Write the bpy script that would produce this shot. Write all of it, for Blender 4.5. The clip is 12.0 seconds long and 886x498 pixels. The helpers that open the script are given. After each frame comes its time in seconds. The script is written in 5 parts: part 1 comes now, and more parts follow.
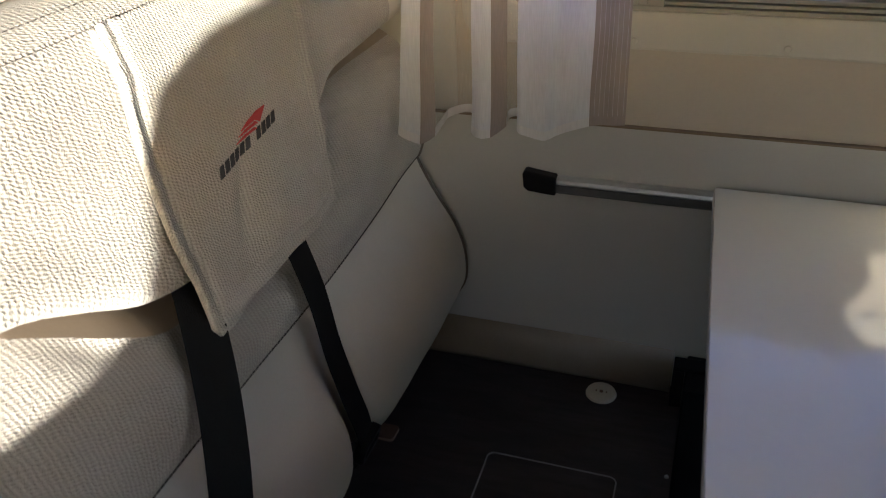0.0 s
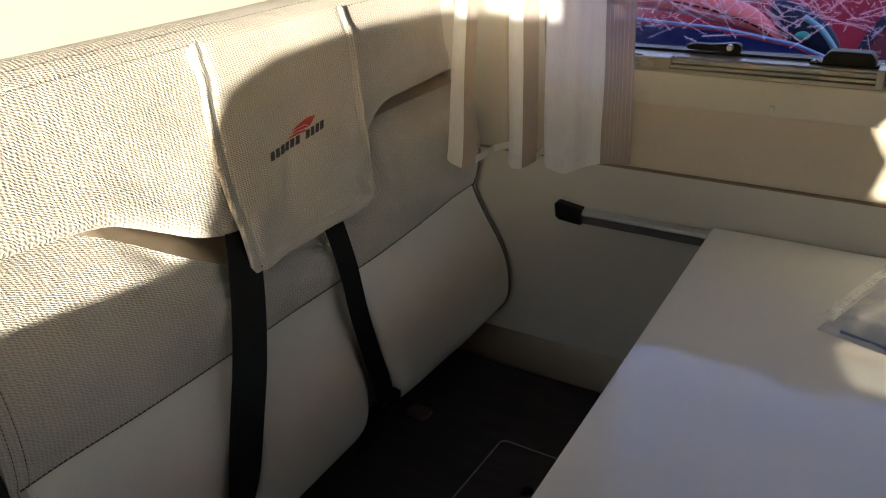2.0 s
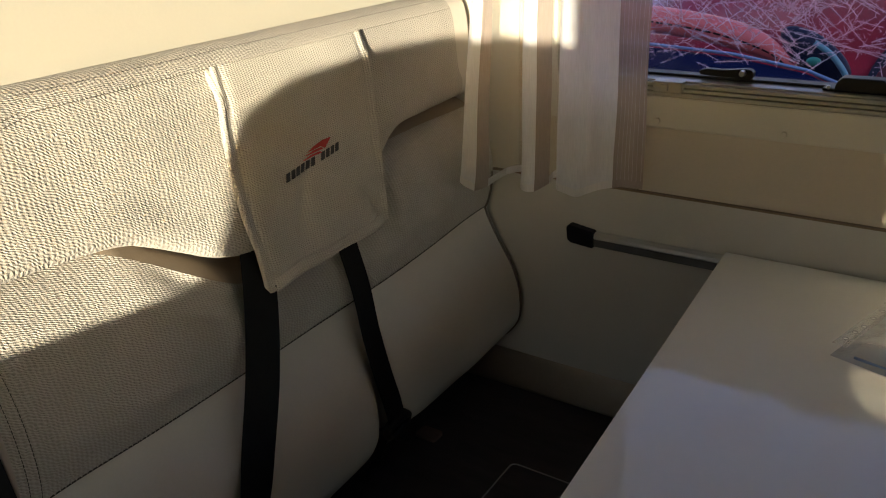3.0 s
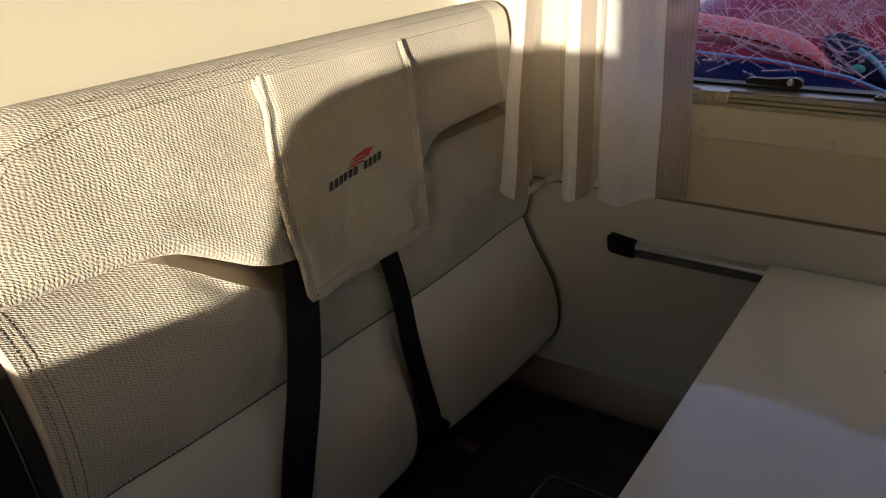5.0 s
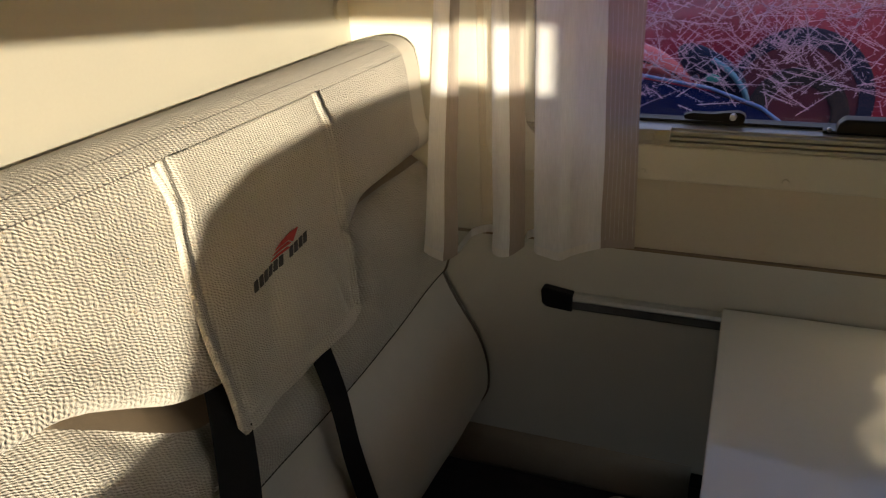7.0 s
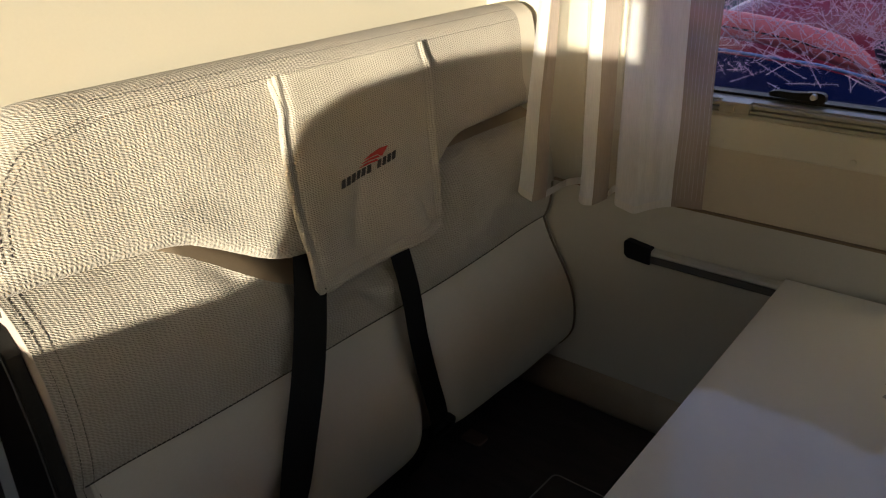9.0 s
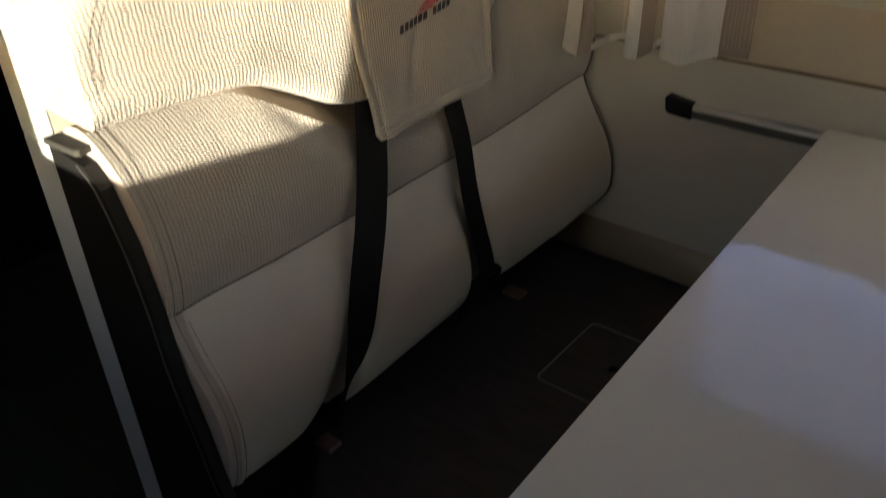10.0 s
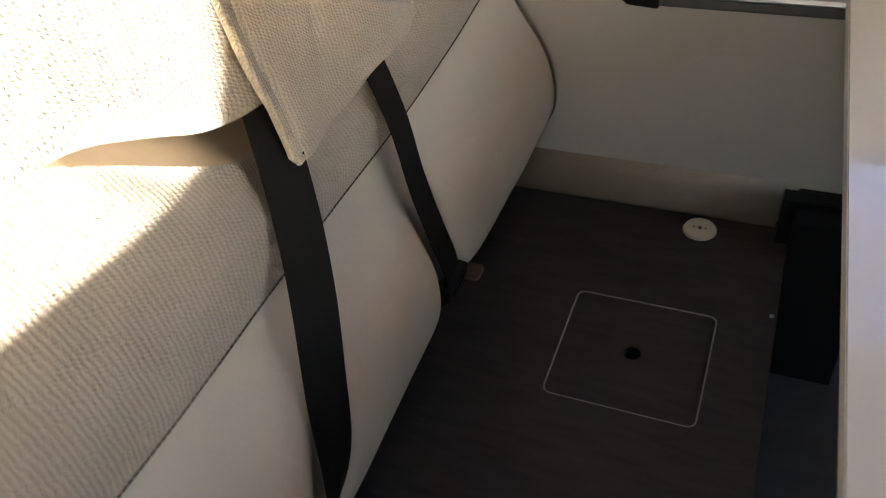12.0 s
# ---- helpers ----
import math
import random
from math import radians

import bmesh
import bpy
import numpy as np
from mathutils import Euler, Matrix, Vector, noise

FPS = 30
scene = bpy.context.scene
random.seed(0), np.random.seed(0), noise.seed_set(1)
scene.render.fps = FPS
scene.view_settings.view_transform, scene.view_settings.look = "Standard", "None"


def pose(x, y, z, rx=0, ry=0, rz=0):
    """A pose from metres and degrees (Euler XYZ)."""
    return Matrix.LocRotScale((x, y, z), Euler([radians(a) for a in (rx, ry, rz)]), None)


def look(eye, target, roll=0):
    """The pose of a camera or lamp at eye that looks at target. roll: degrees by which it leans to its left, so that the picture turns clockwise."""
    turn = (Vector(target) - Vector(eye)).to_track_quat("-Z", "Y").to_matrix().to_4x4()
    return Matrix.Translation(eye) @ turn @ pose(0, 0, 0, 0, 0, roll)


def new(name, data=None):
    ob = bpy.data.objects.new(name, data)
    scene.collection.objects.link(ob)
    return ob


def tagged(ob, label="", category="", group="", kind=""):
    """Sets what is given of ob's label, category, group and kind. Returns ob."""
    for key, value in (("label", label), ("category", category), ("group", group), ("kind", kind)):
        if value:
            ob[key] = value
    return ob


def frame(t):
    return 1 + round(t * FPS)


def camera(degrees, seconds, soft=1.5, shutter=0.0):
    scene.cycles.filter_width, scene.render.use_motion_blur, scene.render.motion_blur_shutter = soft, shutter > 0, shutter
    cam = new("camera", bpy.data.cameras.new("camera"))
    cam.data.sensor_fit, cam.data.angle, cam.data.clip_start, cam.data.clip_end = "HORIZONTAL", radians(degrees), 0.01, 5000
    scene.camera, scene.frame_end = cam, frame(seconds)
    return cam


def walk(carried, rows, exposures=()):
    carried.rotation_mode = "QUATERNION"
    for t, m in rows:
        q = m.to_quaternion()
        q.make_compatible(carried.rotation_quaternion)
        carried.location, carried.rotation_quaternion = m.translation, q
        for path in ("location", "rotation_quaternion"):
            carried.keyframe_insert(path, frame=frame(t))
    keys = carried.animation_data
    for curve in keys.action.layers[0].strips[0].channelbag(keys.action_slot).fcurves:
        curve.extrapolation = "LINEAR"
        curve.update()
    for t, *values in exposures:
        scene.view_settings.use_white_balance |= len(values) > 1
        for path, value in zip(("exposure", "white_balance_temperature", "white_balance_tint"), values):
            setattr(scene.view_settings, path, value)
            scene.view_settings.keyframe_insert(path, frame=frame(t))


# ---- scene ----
cam = camera(57.8, 12.0, soft=1.1, shutter=0.35)
PATH = [
    (0, (0.528, -1.284, 1.381), (-0.056, 0.32, 0.338), -2.8),
    (0.5, (0.666, -1.343, 1.381), (-0.065, 0.2, 0.339), -1.7),
    (1, (0.828, -1.41, 1.38), (-0.074, 0.083, 0.402), -2.4),
    (1.5, (0.882, -1.431, 1.387), (-0.073, 0.066, 0.467), -2.7),
    (2, (0.889, -1.454, 1.395), (-0.109, 0.051, 0.534), -2.9),
    (2.5, (0.884, -1.466, 1.403), (-0.14, 0.038, 0.573), -2.8),
    (3, (0.886, -1.462, 1.399), (-0.14, 0.051, 0.587), -2.6),
    (5, (0.864, -1.465, 1.403), (-0.225, 0.012, 0.607), -3.0),
    (5.5, (0.81, -1.432, 1.413), (-0.211, 0.089, 0.612), -3.0),
    (6, (0.688, -1.377, 1.438), (-0.101, 0.295, 0.676), -3.6),
    (6.5, (0.604, -1.347, 1.439), (-0.103, 0.36, 0.674), -3.6),
    (7, (0.598, -1.341, 1.434), (-0.128, 0.34, 0.63), -2.8),
    (7.5, (0.754, -1.318, 1.424), (-0.197, 0.233, 0.591), -1.1),
    (7.7, (0.821, -1.322, 1.422), (-0.208, 0.169, 0.573), -0.4),
    (9.3, (0.924, -1.469, 1.437), (-0.253, -0.08, 0.61), -1.8),
    (9.5, (0.917, -1.492, 1.426), (-0.246, -0.1, 0.585), -1.85),
    (10, (0.899, -1.551, 1.388), (-0.204, -0.263, 0.328), -2.4),
    (10.5, (0.834, -1.507, 1.319), (-0.212, -0.348, 0.069), -4.6),
    (11, (0.744, -1.344, 1.301), (-0.287, -0.31, -0.066), -9.0),
    (11.5, (0.647, -1.26, 1.296), (-0.306, -0.13, -0.05), -9.4),
    (11.7, (0.59, -1.244, 1.296), (-0.285, -0.026, -0.028), -9.5),
    (12, (0.473, -1.233, 1.309), (-0.209, 0.089, -0.028), -8.0),
]
# brightness and white balance of the clip's own camera: seconds, stops, kelvin, tint
EXPOSURES = [(0.0, 2.02, 5200, 14), (0.6, 2.55, 5100, 12), (1.5, 2.24, 5350, 11), (2.1, 1.85, 5600, 11), (2.6, 1.43, 5900, 9.5), (3.2, 1.36, 5900, 10), (5.0, 1.19, 6000, 12), (5.5, 1.19, 6000, 12), (6.5, 1.22, 6000, 13), (7.3, 1.18, 6000, 10),
             (9.7, 1.18, 5900, 11), (10.0, 1.7, 5800, 11), (10.25, 3.38, 5320, 12.5), (10.6, 3.86, 5270, 12.5), (11.2, 4.10, 5220, 12.5), (11.7, 3.88, 5400, 13.5), (12.0, 3.20, 5750, 14)]
walk(cam, [(t, look(eye, target, roll)) for t, eye, target, roll in PATH], EXPOSURES)

# ---- world, sun, light ----
SUN = Vector((0.40, -0.90, 0.10)).normalized()      # towards the low winter sun
world = bpy.data.worlds.new("sky")
scene.world = world
world.use_nodes = True
wn = world.node_tree.nodes
sky = wn.new("ShaderNodeTexSky")
sky.sky_type = "NISHITA"
sky.sun_disc = False
sky.sun_elevation = math.asin(SUN.z)
sky.sun_rotation = math.atan2(SUN.x, SUN.y)
world.node_tree.links.new(sky.outputs[0], wn["Background"].inputs[0])
wn["Background"].inputs[1].default_value = 0.205
sun_data = bpy.data.lights.new("sun", "SUN")
sun_data.energy, sun_data.angle, sun_data.color = 5.0, radians(0.6), (1.0, 0.845, 0.565)
sun = new("sun", sun_data)
sun.matrix_world = look((3, -7, 4), Vector((3, -7, 4)) - SUN)


def window_light(name, at, towards, w, h, watts, colour):
    d = bpy.data.lights.new(name, "AREA")
    d.shape, d.size, d.size_y, d.energy, d.color = "RECTANGLE", w, h, watts, colour
    o = new(name, d)
    o.matrix_world = look(at, towards)
    return o


# area lamp added for skylight through a cab windscreen that is out of view
window_light("windscreen_light", (4.38, -1.0, 1.40), (0.0, -0.8, 0.9), 1.6, 0.75, 0.58, (0.75, 0.82, 1.0))


# ---- materials ----
def nodes_of(name):
    m = bpy.data.materials.new(name)
    m.use_nodes = True
    nt = m.node_tree
    return m, nt, nt.nodes["Principled BSDF"]


def link(nt, a, b):
    nt.links.new(a, b)


def ramp(nt, fac, c0, c1, p0=0.3, p1=0.7):
    r = nt.nodes.new("ShaderNodeValToRGB")
    r.color_ramp.elements[0].position, r.color_ramp.elements[0].color = p0, (*c0, 1)
    r.color_ramp.elements[1].position, r.color_ramp.elements[1].color = p1, (*c1, 1)
    link(nt, fac, r.inputs[0])
    return r.outputs[0]


def noise_tex(nt, scale, detail=4.0, rough=0.55, stretch=None):
    tc = nt.nodes.new("ShaderNodeTexCoord")
    n = nt.nodes.new("ShaderNodeTexNoise")
    n.inputs["Scale"].default_value = scale
    n.inputs["Detail"].default_value = detail
    n.inputs["Roughness"].default_value = rough
    src = tc.outputs["Object"]
    if stretch:
        mp = nt.nodes.new("ShaderNodeMapping")
        mp.inputs["Scale"].default_value = stretch
        link(nt, src, mp.inputs[0])
        src = mp.outputs[0]
    link(nt, src, n.inputs["Vector"])
    return n.outputs["Fac"]


def math_node(nt, op, a, b=None):
    n = nt.nodes.new("ShaderNodeMath")
    n.operation = op
    for i, v in enumerate((a, b)):
        if v is None:
            continue
        if isinstance(v, (int, float)):
            n.inputs[i].default_value = v
        else:
            link(nt, v, n.inputs[i])
    return n.outputs[0]


def bump(nt, bsdf, height, strength, distance):
    b = nt.nodes.new("ShaderNodeBump")
    b.inputs["Strength"].default_value, b.inputs["Distance"].default_value = strength, distance
    link(nt, height, b.inputs["Height"])
    link(nt, b.outputs[0], bsdf.inputs["Normal"])
    return b


def plain(name, c0, c1, rough=0.5, metal=0.0, scale=8.0, fine=120.0, relief=0.2, depth=0.0006, stretch=None, coat=0.0, spec=0.5):
    """Two colours mixed by large stains, fine grain as relief and in the gloss."""
    m, nt, p = nodes_of(name)
    big = noise_tex(nt, scale, 5, 0.6, stretch)
    small = noise_tex(nt, fine, 3, 0.6, stretch)
    tone = math_node(nt, "ADD", math_node(nt, "MULTIPLY", big, 0.68), math_node(nt, "MULTIPLY", small, 0.32))
    link(nt, ramp(nt, tone, c0, c1), p.inputs["Base Color"])
    rr = nt.nodes.new("ShaderNodeMapRange")
    rr.inputs[3].default_value, rr.inputs[4].default_value = max(0.02, rough - 0.07), min(1.0, rough + 0.07)
    link(nt, big, rr.inputs[0])
    link(nt, rr.outputs[0], p.inputs["Roughness"])
    p.inputs["Metallic"].default_value = metal
    p.inputs["Coat Weight"].default_value = coat
    p.inputs["Specular IOR Level"].default_value = spec
    bump(nt, p, small, relief, depth)
    return m


def knit(name, c0, c1, rib=0.0062, row=0.0046, strength=0.78):
    """Ribbed upholstery cloth: upright ribs of slanted chain stitches, slightly uneven."""
    m, nt, p = nodes_of(name)
    tc = nt.nodes.new("ShaderNodeTexCoord")
    sx = nt.nodes.new("ShaderNodeSeparateXYZ")
    wob = nt.nodes.new("ShaderNodeTexNoise")
    wob.inputs["Scale"].default_value, wob.inputs["Detail"].default_value = 60, 4
    link(nt, tc.outputs["Object"], wob.inputs["Vector"])
    link(nt, tc.outputs["Object"], sx.inputs[0])
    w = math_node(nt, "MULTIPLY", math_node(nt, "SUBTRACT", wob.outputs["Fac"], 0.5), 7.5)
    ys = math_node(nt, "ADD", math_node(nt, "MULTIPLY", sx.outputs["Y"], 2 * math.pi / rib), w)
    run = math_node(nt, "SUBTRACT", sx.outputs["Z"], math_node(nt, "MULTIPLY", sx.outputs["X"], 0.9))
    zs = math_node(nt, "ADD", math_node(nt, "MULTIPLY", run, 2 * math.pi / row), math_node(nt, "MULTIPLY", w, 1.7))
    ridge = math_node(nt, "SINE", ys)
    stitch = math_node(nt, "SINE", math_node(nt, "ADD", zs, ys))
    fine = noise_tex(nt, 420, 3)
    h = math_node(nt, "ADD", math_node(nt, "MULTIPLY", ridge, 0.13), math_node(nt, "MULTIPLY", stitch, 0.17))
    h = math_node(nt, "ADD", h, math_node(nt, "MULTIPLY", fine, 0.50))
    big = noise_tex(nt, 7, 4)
    # shade in the grooves between ribs is mixed into the colour
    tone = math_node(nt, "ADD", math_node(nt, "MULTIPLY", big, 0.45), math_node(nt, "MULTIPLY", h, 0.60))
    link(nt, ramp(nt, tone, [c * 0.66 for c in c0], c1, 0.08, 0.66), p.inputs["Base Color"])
    p.inputs["Roughness"].default_value = 0.92
    p.inputs["Sheen Weight"].default_value = 0.2
    p.inputs["Specular IOR Level"].default_value = 0.2
    soft = noise_tex(nt, 26, 3)
    h2 = math_node(nt, "ADD", h, math_node(nt, "MULTIPLY", soft, 0.5))
    bump(nt, p, h2, strength, 0.0026)
    return m


def sheer(name, colour, through_share):
    m, nt, p = nodes_of(name)
    out = nt.nodes["Material Output"]
    nt.nodes.remove(p)
    d = nt.nodes.new("ShaderNodeBsdfDiffuse")
    tl = nt.nodes.new("ShaderNodeBsdfTranslucent")
    tr = nt.nodes.new("ShaderNodeBsdfTransparent")
    n = noise_tex(nt, 30, 4, 0.6, (1, 1, 0.3))
    thread = noise_tex(nt, 700, 1, 0.5, (1, 1, 0.05))
    col = ramp(nt, n, [c * 0.94 for c in colour], colour)
    link(nt, col, d.inputs[0])
    link(nt, col, tl.inputs[0])
    m1 = nt.nodes.new("ShaderNodeMixShader")
    m1.inputs[0].default_value = 0.50
    link(nt, d.outputs[0], m1.inputs[1])
    link(nt, tl.outputs[0], m1.inputs[2])
    m2 = nt.nodes.new("ShaderNodeMixShader")
    fac = nt.nodes.new("ShaderNodeMapRange")
    fac.inputs[1].default_value, fac.inputs[2].default_value = 0.3, 0.7
    fac.inputs[3].default_value, fac.inputs[4].default_value = through_share - 0.04, through_share + 0.04
    link(nt, thread, fac.inputs[0])
    link(nt, fac.outputs[0], m2.inputs[0])
    link(nt, m1.outputs[0], m2.inputs[1])
    link(nt, tr.outputs[0], m2.inputs[2])
    link(nt, m2.outputs[0], out.inputs[0])
    return m


def glass(name, tint=(1, 1, 1), rough=0.0):
    m, nt, p = nodes_of(name)
    p.inputs["Base Color"].default_value = (*tint, 1)
    p.inputs["Roughness"].default_value = rough
    p.inputs["Transmission Weight"].default_value = 1.0
    p.inputs["IOR"].default_value = 1.45
    return m


def film_material(name, share=0.48):
    """Thin clear crinkled film: mostly see-through, with gloss."""
    m, nt, p = nodes_of(name)
    out = nt.nodes["Material Output"]
    p.inputs["Base Color"].default_value = (0.8, 0.83, 0.88, 1)
    p.inputs["Roughness"].default_value = 0.12
    bump(nt, p, noise_tex(nt, 60, 4, 0.65), 0.8, 0.004)
    tr = nt.nodes.new("ShaderNodeBsdfTransparent")
    mx = nt.nodes.new("ShaderNodeMixShader")
    mx.inputs[0].default_value = share
    link(nt, tr.outputs[0], mx.inputs[1])
    link(nt, p.outputs[0], mx.inputs[2])
    link(nt, mx.outputs[0], out.inputs[0])
    return m


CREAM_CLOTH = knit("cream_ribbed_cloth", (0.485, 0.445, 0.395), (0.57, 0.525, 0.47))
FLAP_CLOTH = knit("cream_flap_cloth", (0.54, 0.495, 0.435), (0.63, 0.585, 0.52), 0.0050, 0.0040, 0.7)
GUSSET = plain("dusky_cloth", (0.43, 0.375, 0.34), (0.50, 0.44, 0.405), 0.9, 0, 12, 420, 0.6, 0.0008)
LEATHER = plain("cream_leatherette", (0.55, 0.51, 0.455), (0.62, 0.58, 0.525), 0.42, 0, 6, 260, 0.25, 0.0004)
GREY_PIPING = plain("brown_grey_piping", (0.12, 0.095, 0.075), (0.18, 0.15, 0.12), 0.7, 0, 30, 500, 0.5, 0.0006)
THREAD = plain("dark_thread", (0.035, 0.03, 0.028), (0.06, 0.05, 0.045), 0.8, 0, 60, 900, 0.3, 0.0003)
WEBBING = plain("black_webbing", (0.006, 0.006, 0.0065), (0.011, 0.011, 0.012), 0.6, 0, 40, 700, 0.6, 0.0004, (1, 1, 0.2), 0.0, 0.12)
BLACK_PLASTIC = plain("black_plastic", (0.005, 0.005, 0.0055), (0.010, 0.010, 0.010), 0.5, 0, 20, 300, 0.25, 0.0003, None, 0.0, 0.2)
BLACK_BOARD = plain("black_board", (0.011, 0.011, 0.011), (0.020, 0.0195, 0.019), 0.55, 0, 10, 220, 0.3, 0.0004, None, 0.0, 0.16)
DARK_WOOD = plain("dark_wood_laminate", (0.027, 0.0218, 0.0200), (0.074, 0.061, 0.055), 0.5, 0, 22, 460, 1.0, 0.0016, (0.5, 3, 1), 0.0, 0.32)
DARK_FLOOR = plain("dark_vinyl_plank", (0.060, 0.059, 0.060), (0.090, 0.088, 0.088), 0.40, 0, 8, 150, 0.35, 0.0005, (0.3, 3, 1))
WALL = plain("cream_wall_panel", (0.51, 0.485, 0.43), (0.55, 0.525, 0.47), 0.32, 0, 5, 180, 0.18, 0.0004)
WALL_TAN = plain("tan_wall_panel", (0.54, 0.47, 0.36), (0.59, 0.52, 0.41), 0.5, 0, 5, 180, 0.18, 0.0004)
SURROUND = plain("cream_window_surround", (0.60, 0.57, 0.48), (0.64, 0.61, 0.52), 0.38, 0, 6, 200, 0.15, 0.0003)
PARTITION = plain("cream_partition", (0.50, 0.475, 0.40), (0.54, 0.515, 0.44), 0.5, 0, 4, 200, 0.15, 0.0003)
# for unseen walls; red-brown picked for the warm light it bounces
BROWN_WOOD = plain("brown_bounce_wood", (0.19, 0.105, 0.06), (0.27, 0.155, 0.09), 0.5, 0, 6, 160, 0.3, 0.0005, (0.4, 0.4, 4))
SKIRT = plain("tan_skirting", (0.30, 0.245, 0.18), (0.36, 0.30, 0.225), 0.5, 0, 10, 180, 0.2, 0.0004)
DARK_TRIM = plain("brown_trim", (0.17, 0.115, 0.07), (0.23, 0.16, 0.10), 0.5, 0, 20, 200, 0.2, 0.0003)
ALU = plain("brushed_aluminium", (0.55, 0.55, 0.54), (0.66, 0.66, 0.65), 0.32, 1.0, 14, 240, 0.2, 0.0002, (0.1, 1, 4))
ALU_DULL = plain("anodised_window_frame", (0.36, 0.34, 0.29), (0.44, 0.42, 0.36), 0.45, 0.5, 14, 240, 0.2, 0.0002)
CAP_GREY = plain("grey_cap_plastic", (0.042, 0.041, 0.037), (0.058, 0.056, 0.050), 0.7, 0.0, 12, 240, 0.3, 0.0003, None, 0.0, 0.2)
GREY_EDGE = plain("pale_grey_edging", (0.76, 0.80, 0.82), (0.82, 0.86, 0.88), 0.35, 0.0, 12, 240, 0.4, 0.0004)
RAIL_DARK = plain("dark_grey_rail", (0.09, 0.09, 0.09), (0.13, 0.13, 0.13), 0.45, 0.3, 14, 240, 0.2, 0.0002)
TABLE_TOP = plain("white_gloss_laminate", (0.79, 0.79, 0.78), (0.83, 0.83, 0.82), 0.09, 0, 5, 60, 0.02, 0.0002, None, 0.25, 0.5)
TABLE_EDGE = plain("white_table_edging", (0.62, 0.59, 0.54), (0.66, 0.63, 0.58), 0.3, 0, 8, 200, 0.1, 0.0002)
IVORY = plain("ivory_plastic", (0.58, 0.53, 0.42), (0.66, 0.61, 0.50), 0.4, 0, 60, 200, 0.2, 0.0003)
RAW_WOOD = plain("raw_plywood", (0.42, 0.34, 0.26), (0.52, 0.44, 0.34), 0.8, 0, 40, 300, 0.4, 0.0004)
LID_SHEEN = plain("pale_edge_sheen", (0.24, 0.215, 0.195), (0.34, 0.31, 0.28), 0.7, 0, 40, 300, 0.4, 0.0004)
BRONZE = plain("brown_steel", (0.17, 0.108, 0.082), (0.25, 0.163, 0.127), 0.5, 0.3, 30, 300, 0.3, 0.0003)
LOGO_RED = plain("red_embroidery", (0.42, 0.03, 0.03), (0.52, 0.05, 0.045), 0.7, 0, 60, 900, 0.5, 0.0003)
LOGO_DARK = plain("dark_embroidery", (0.03, 0.028, 0.032), (0.05, 0.048, 0.052), 0.7, 0, 60, 900, 0.5, 0.0003)
PAPER = plain("printed_paper", (0.30, 0.37, 0.50), (0.40, 0.46, 0.58), 0.7, 0, 20, 300, 0.2, 0.0003)
BLUE_PAPER = plain("blue_booklet", (0.14, 0.22, 0.42), (0.20, 0.30, 0.52), 0.4, 0, 20, 300, 0.1, 0.0003)
INK = plain("grey_ink", (0.12, 0.12, 0.14), (0.18, 0.18, 0.20), 0.7, 0, 40, 300, 0.1, 0.0002)
PANE = glass("window_acrylic", (0.92, 0.74, 0.98))
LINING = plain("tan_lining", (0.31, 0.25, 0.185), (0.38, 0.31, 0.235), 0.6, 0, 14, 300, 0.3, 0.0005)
SLEEVE = film_material("punched_sleeve_edge", 0.22)
LENS = glass("lamp_lens", (0.9, 0.97, 1.0), 0.03)
BAG = film_material("clear_plastic_bag")
VOILE = sheer("white_voile", (0.95, 0.95, 1.0), 0.14)
VOILE_BACK = sheer("thin_voile", (0.92, 0.90, 0.88), 0.82)
TAUPE = sheer("taupe_voile", (0.50, 0.42, 0.39), 0.30)
HEM = sheer("white_hem", (0.90, 0.88, 0.88), 0.05)
FROST = sheer("frost", (0.98, 0.82, 0.90), 0.12)
CAR_RED = plain("red_car_paint", (0.15, 0.010, 0.030), (0.34, 0.026, 0.060), 0.32, 0, 2.2, 60, 0.15, 0.0006, None, 0.45)
# haze and red reflection inside the wheel well, put into an even maroon
MAROON = plain("maroon_well_haze", (0.045, 0.008, 0.018), (0.09, 0.014, 0.034), 0.5, 0, 4, 60, 0.2, 0.001)
# sunlight on the wing is put into this brighter red
CAR_WING_LIT = plain("sunlit_red_paint", (0.74, 0.155, 0.145), (0.82, 0.21, 0.19), 0.45, 0, 3, 60, 0.15, 0.0006, None, 0.1)
LAMP_RIM = plain("turquoise_plastic", (0.12, 0.30, 0.36), (0.18, 0.40, 0.46), 0.3, 0, 12, 60, 0.1, 0.0004)
LAMP_GREEN = plain("green_plastic", (0.05, 0.32, 0.24), (0.08, 0.42, 0.32), 0.3, 0, 12, 60, 0.1, 0.0004)
BONNET_GLINT = plain("light_blue_glint", (0.16, 0.27, 0.45), (0.22, 0.35, 0.55), 0.3, 0, 12, 60, 0.1, 0.0004)
CAR_NAVY = plain("navy_car_paint", (0.006, 0.009, 0.034), (0.012, 0.018, 0.055), 0.55, 0, 3, 60, 0.1, 0.0005, None, 0.0, 0.0)
CAR_DARK = plain("dark_blue_glass", (0.010, 0.018, 0.042), (0.018, 0.028, 0.06), 0.45, 0, 3, 60, 0.03, 0.0002, None, 0.0, 0.2)
TYRE = plain("tyre_rubber", (0.012, 0.012, 0.013), (0.022, 0.022, 0.022), 0.85, 0, 12, 120, 0.4, 0.001)
ASPHALT = plain("frosty_asphalt", (0.03, 0.026, 0.035), (0.07, 0.06, 0.08), 0.9, 0, 0.8, 60, 0.6, 0.004)


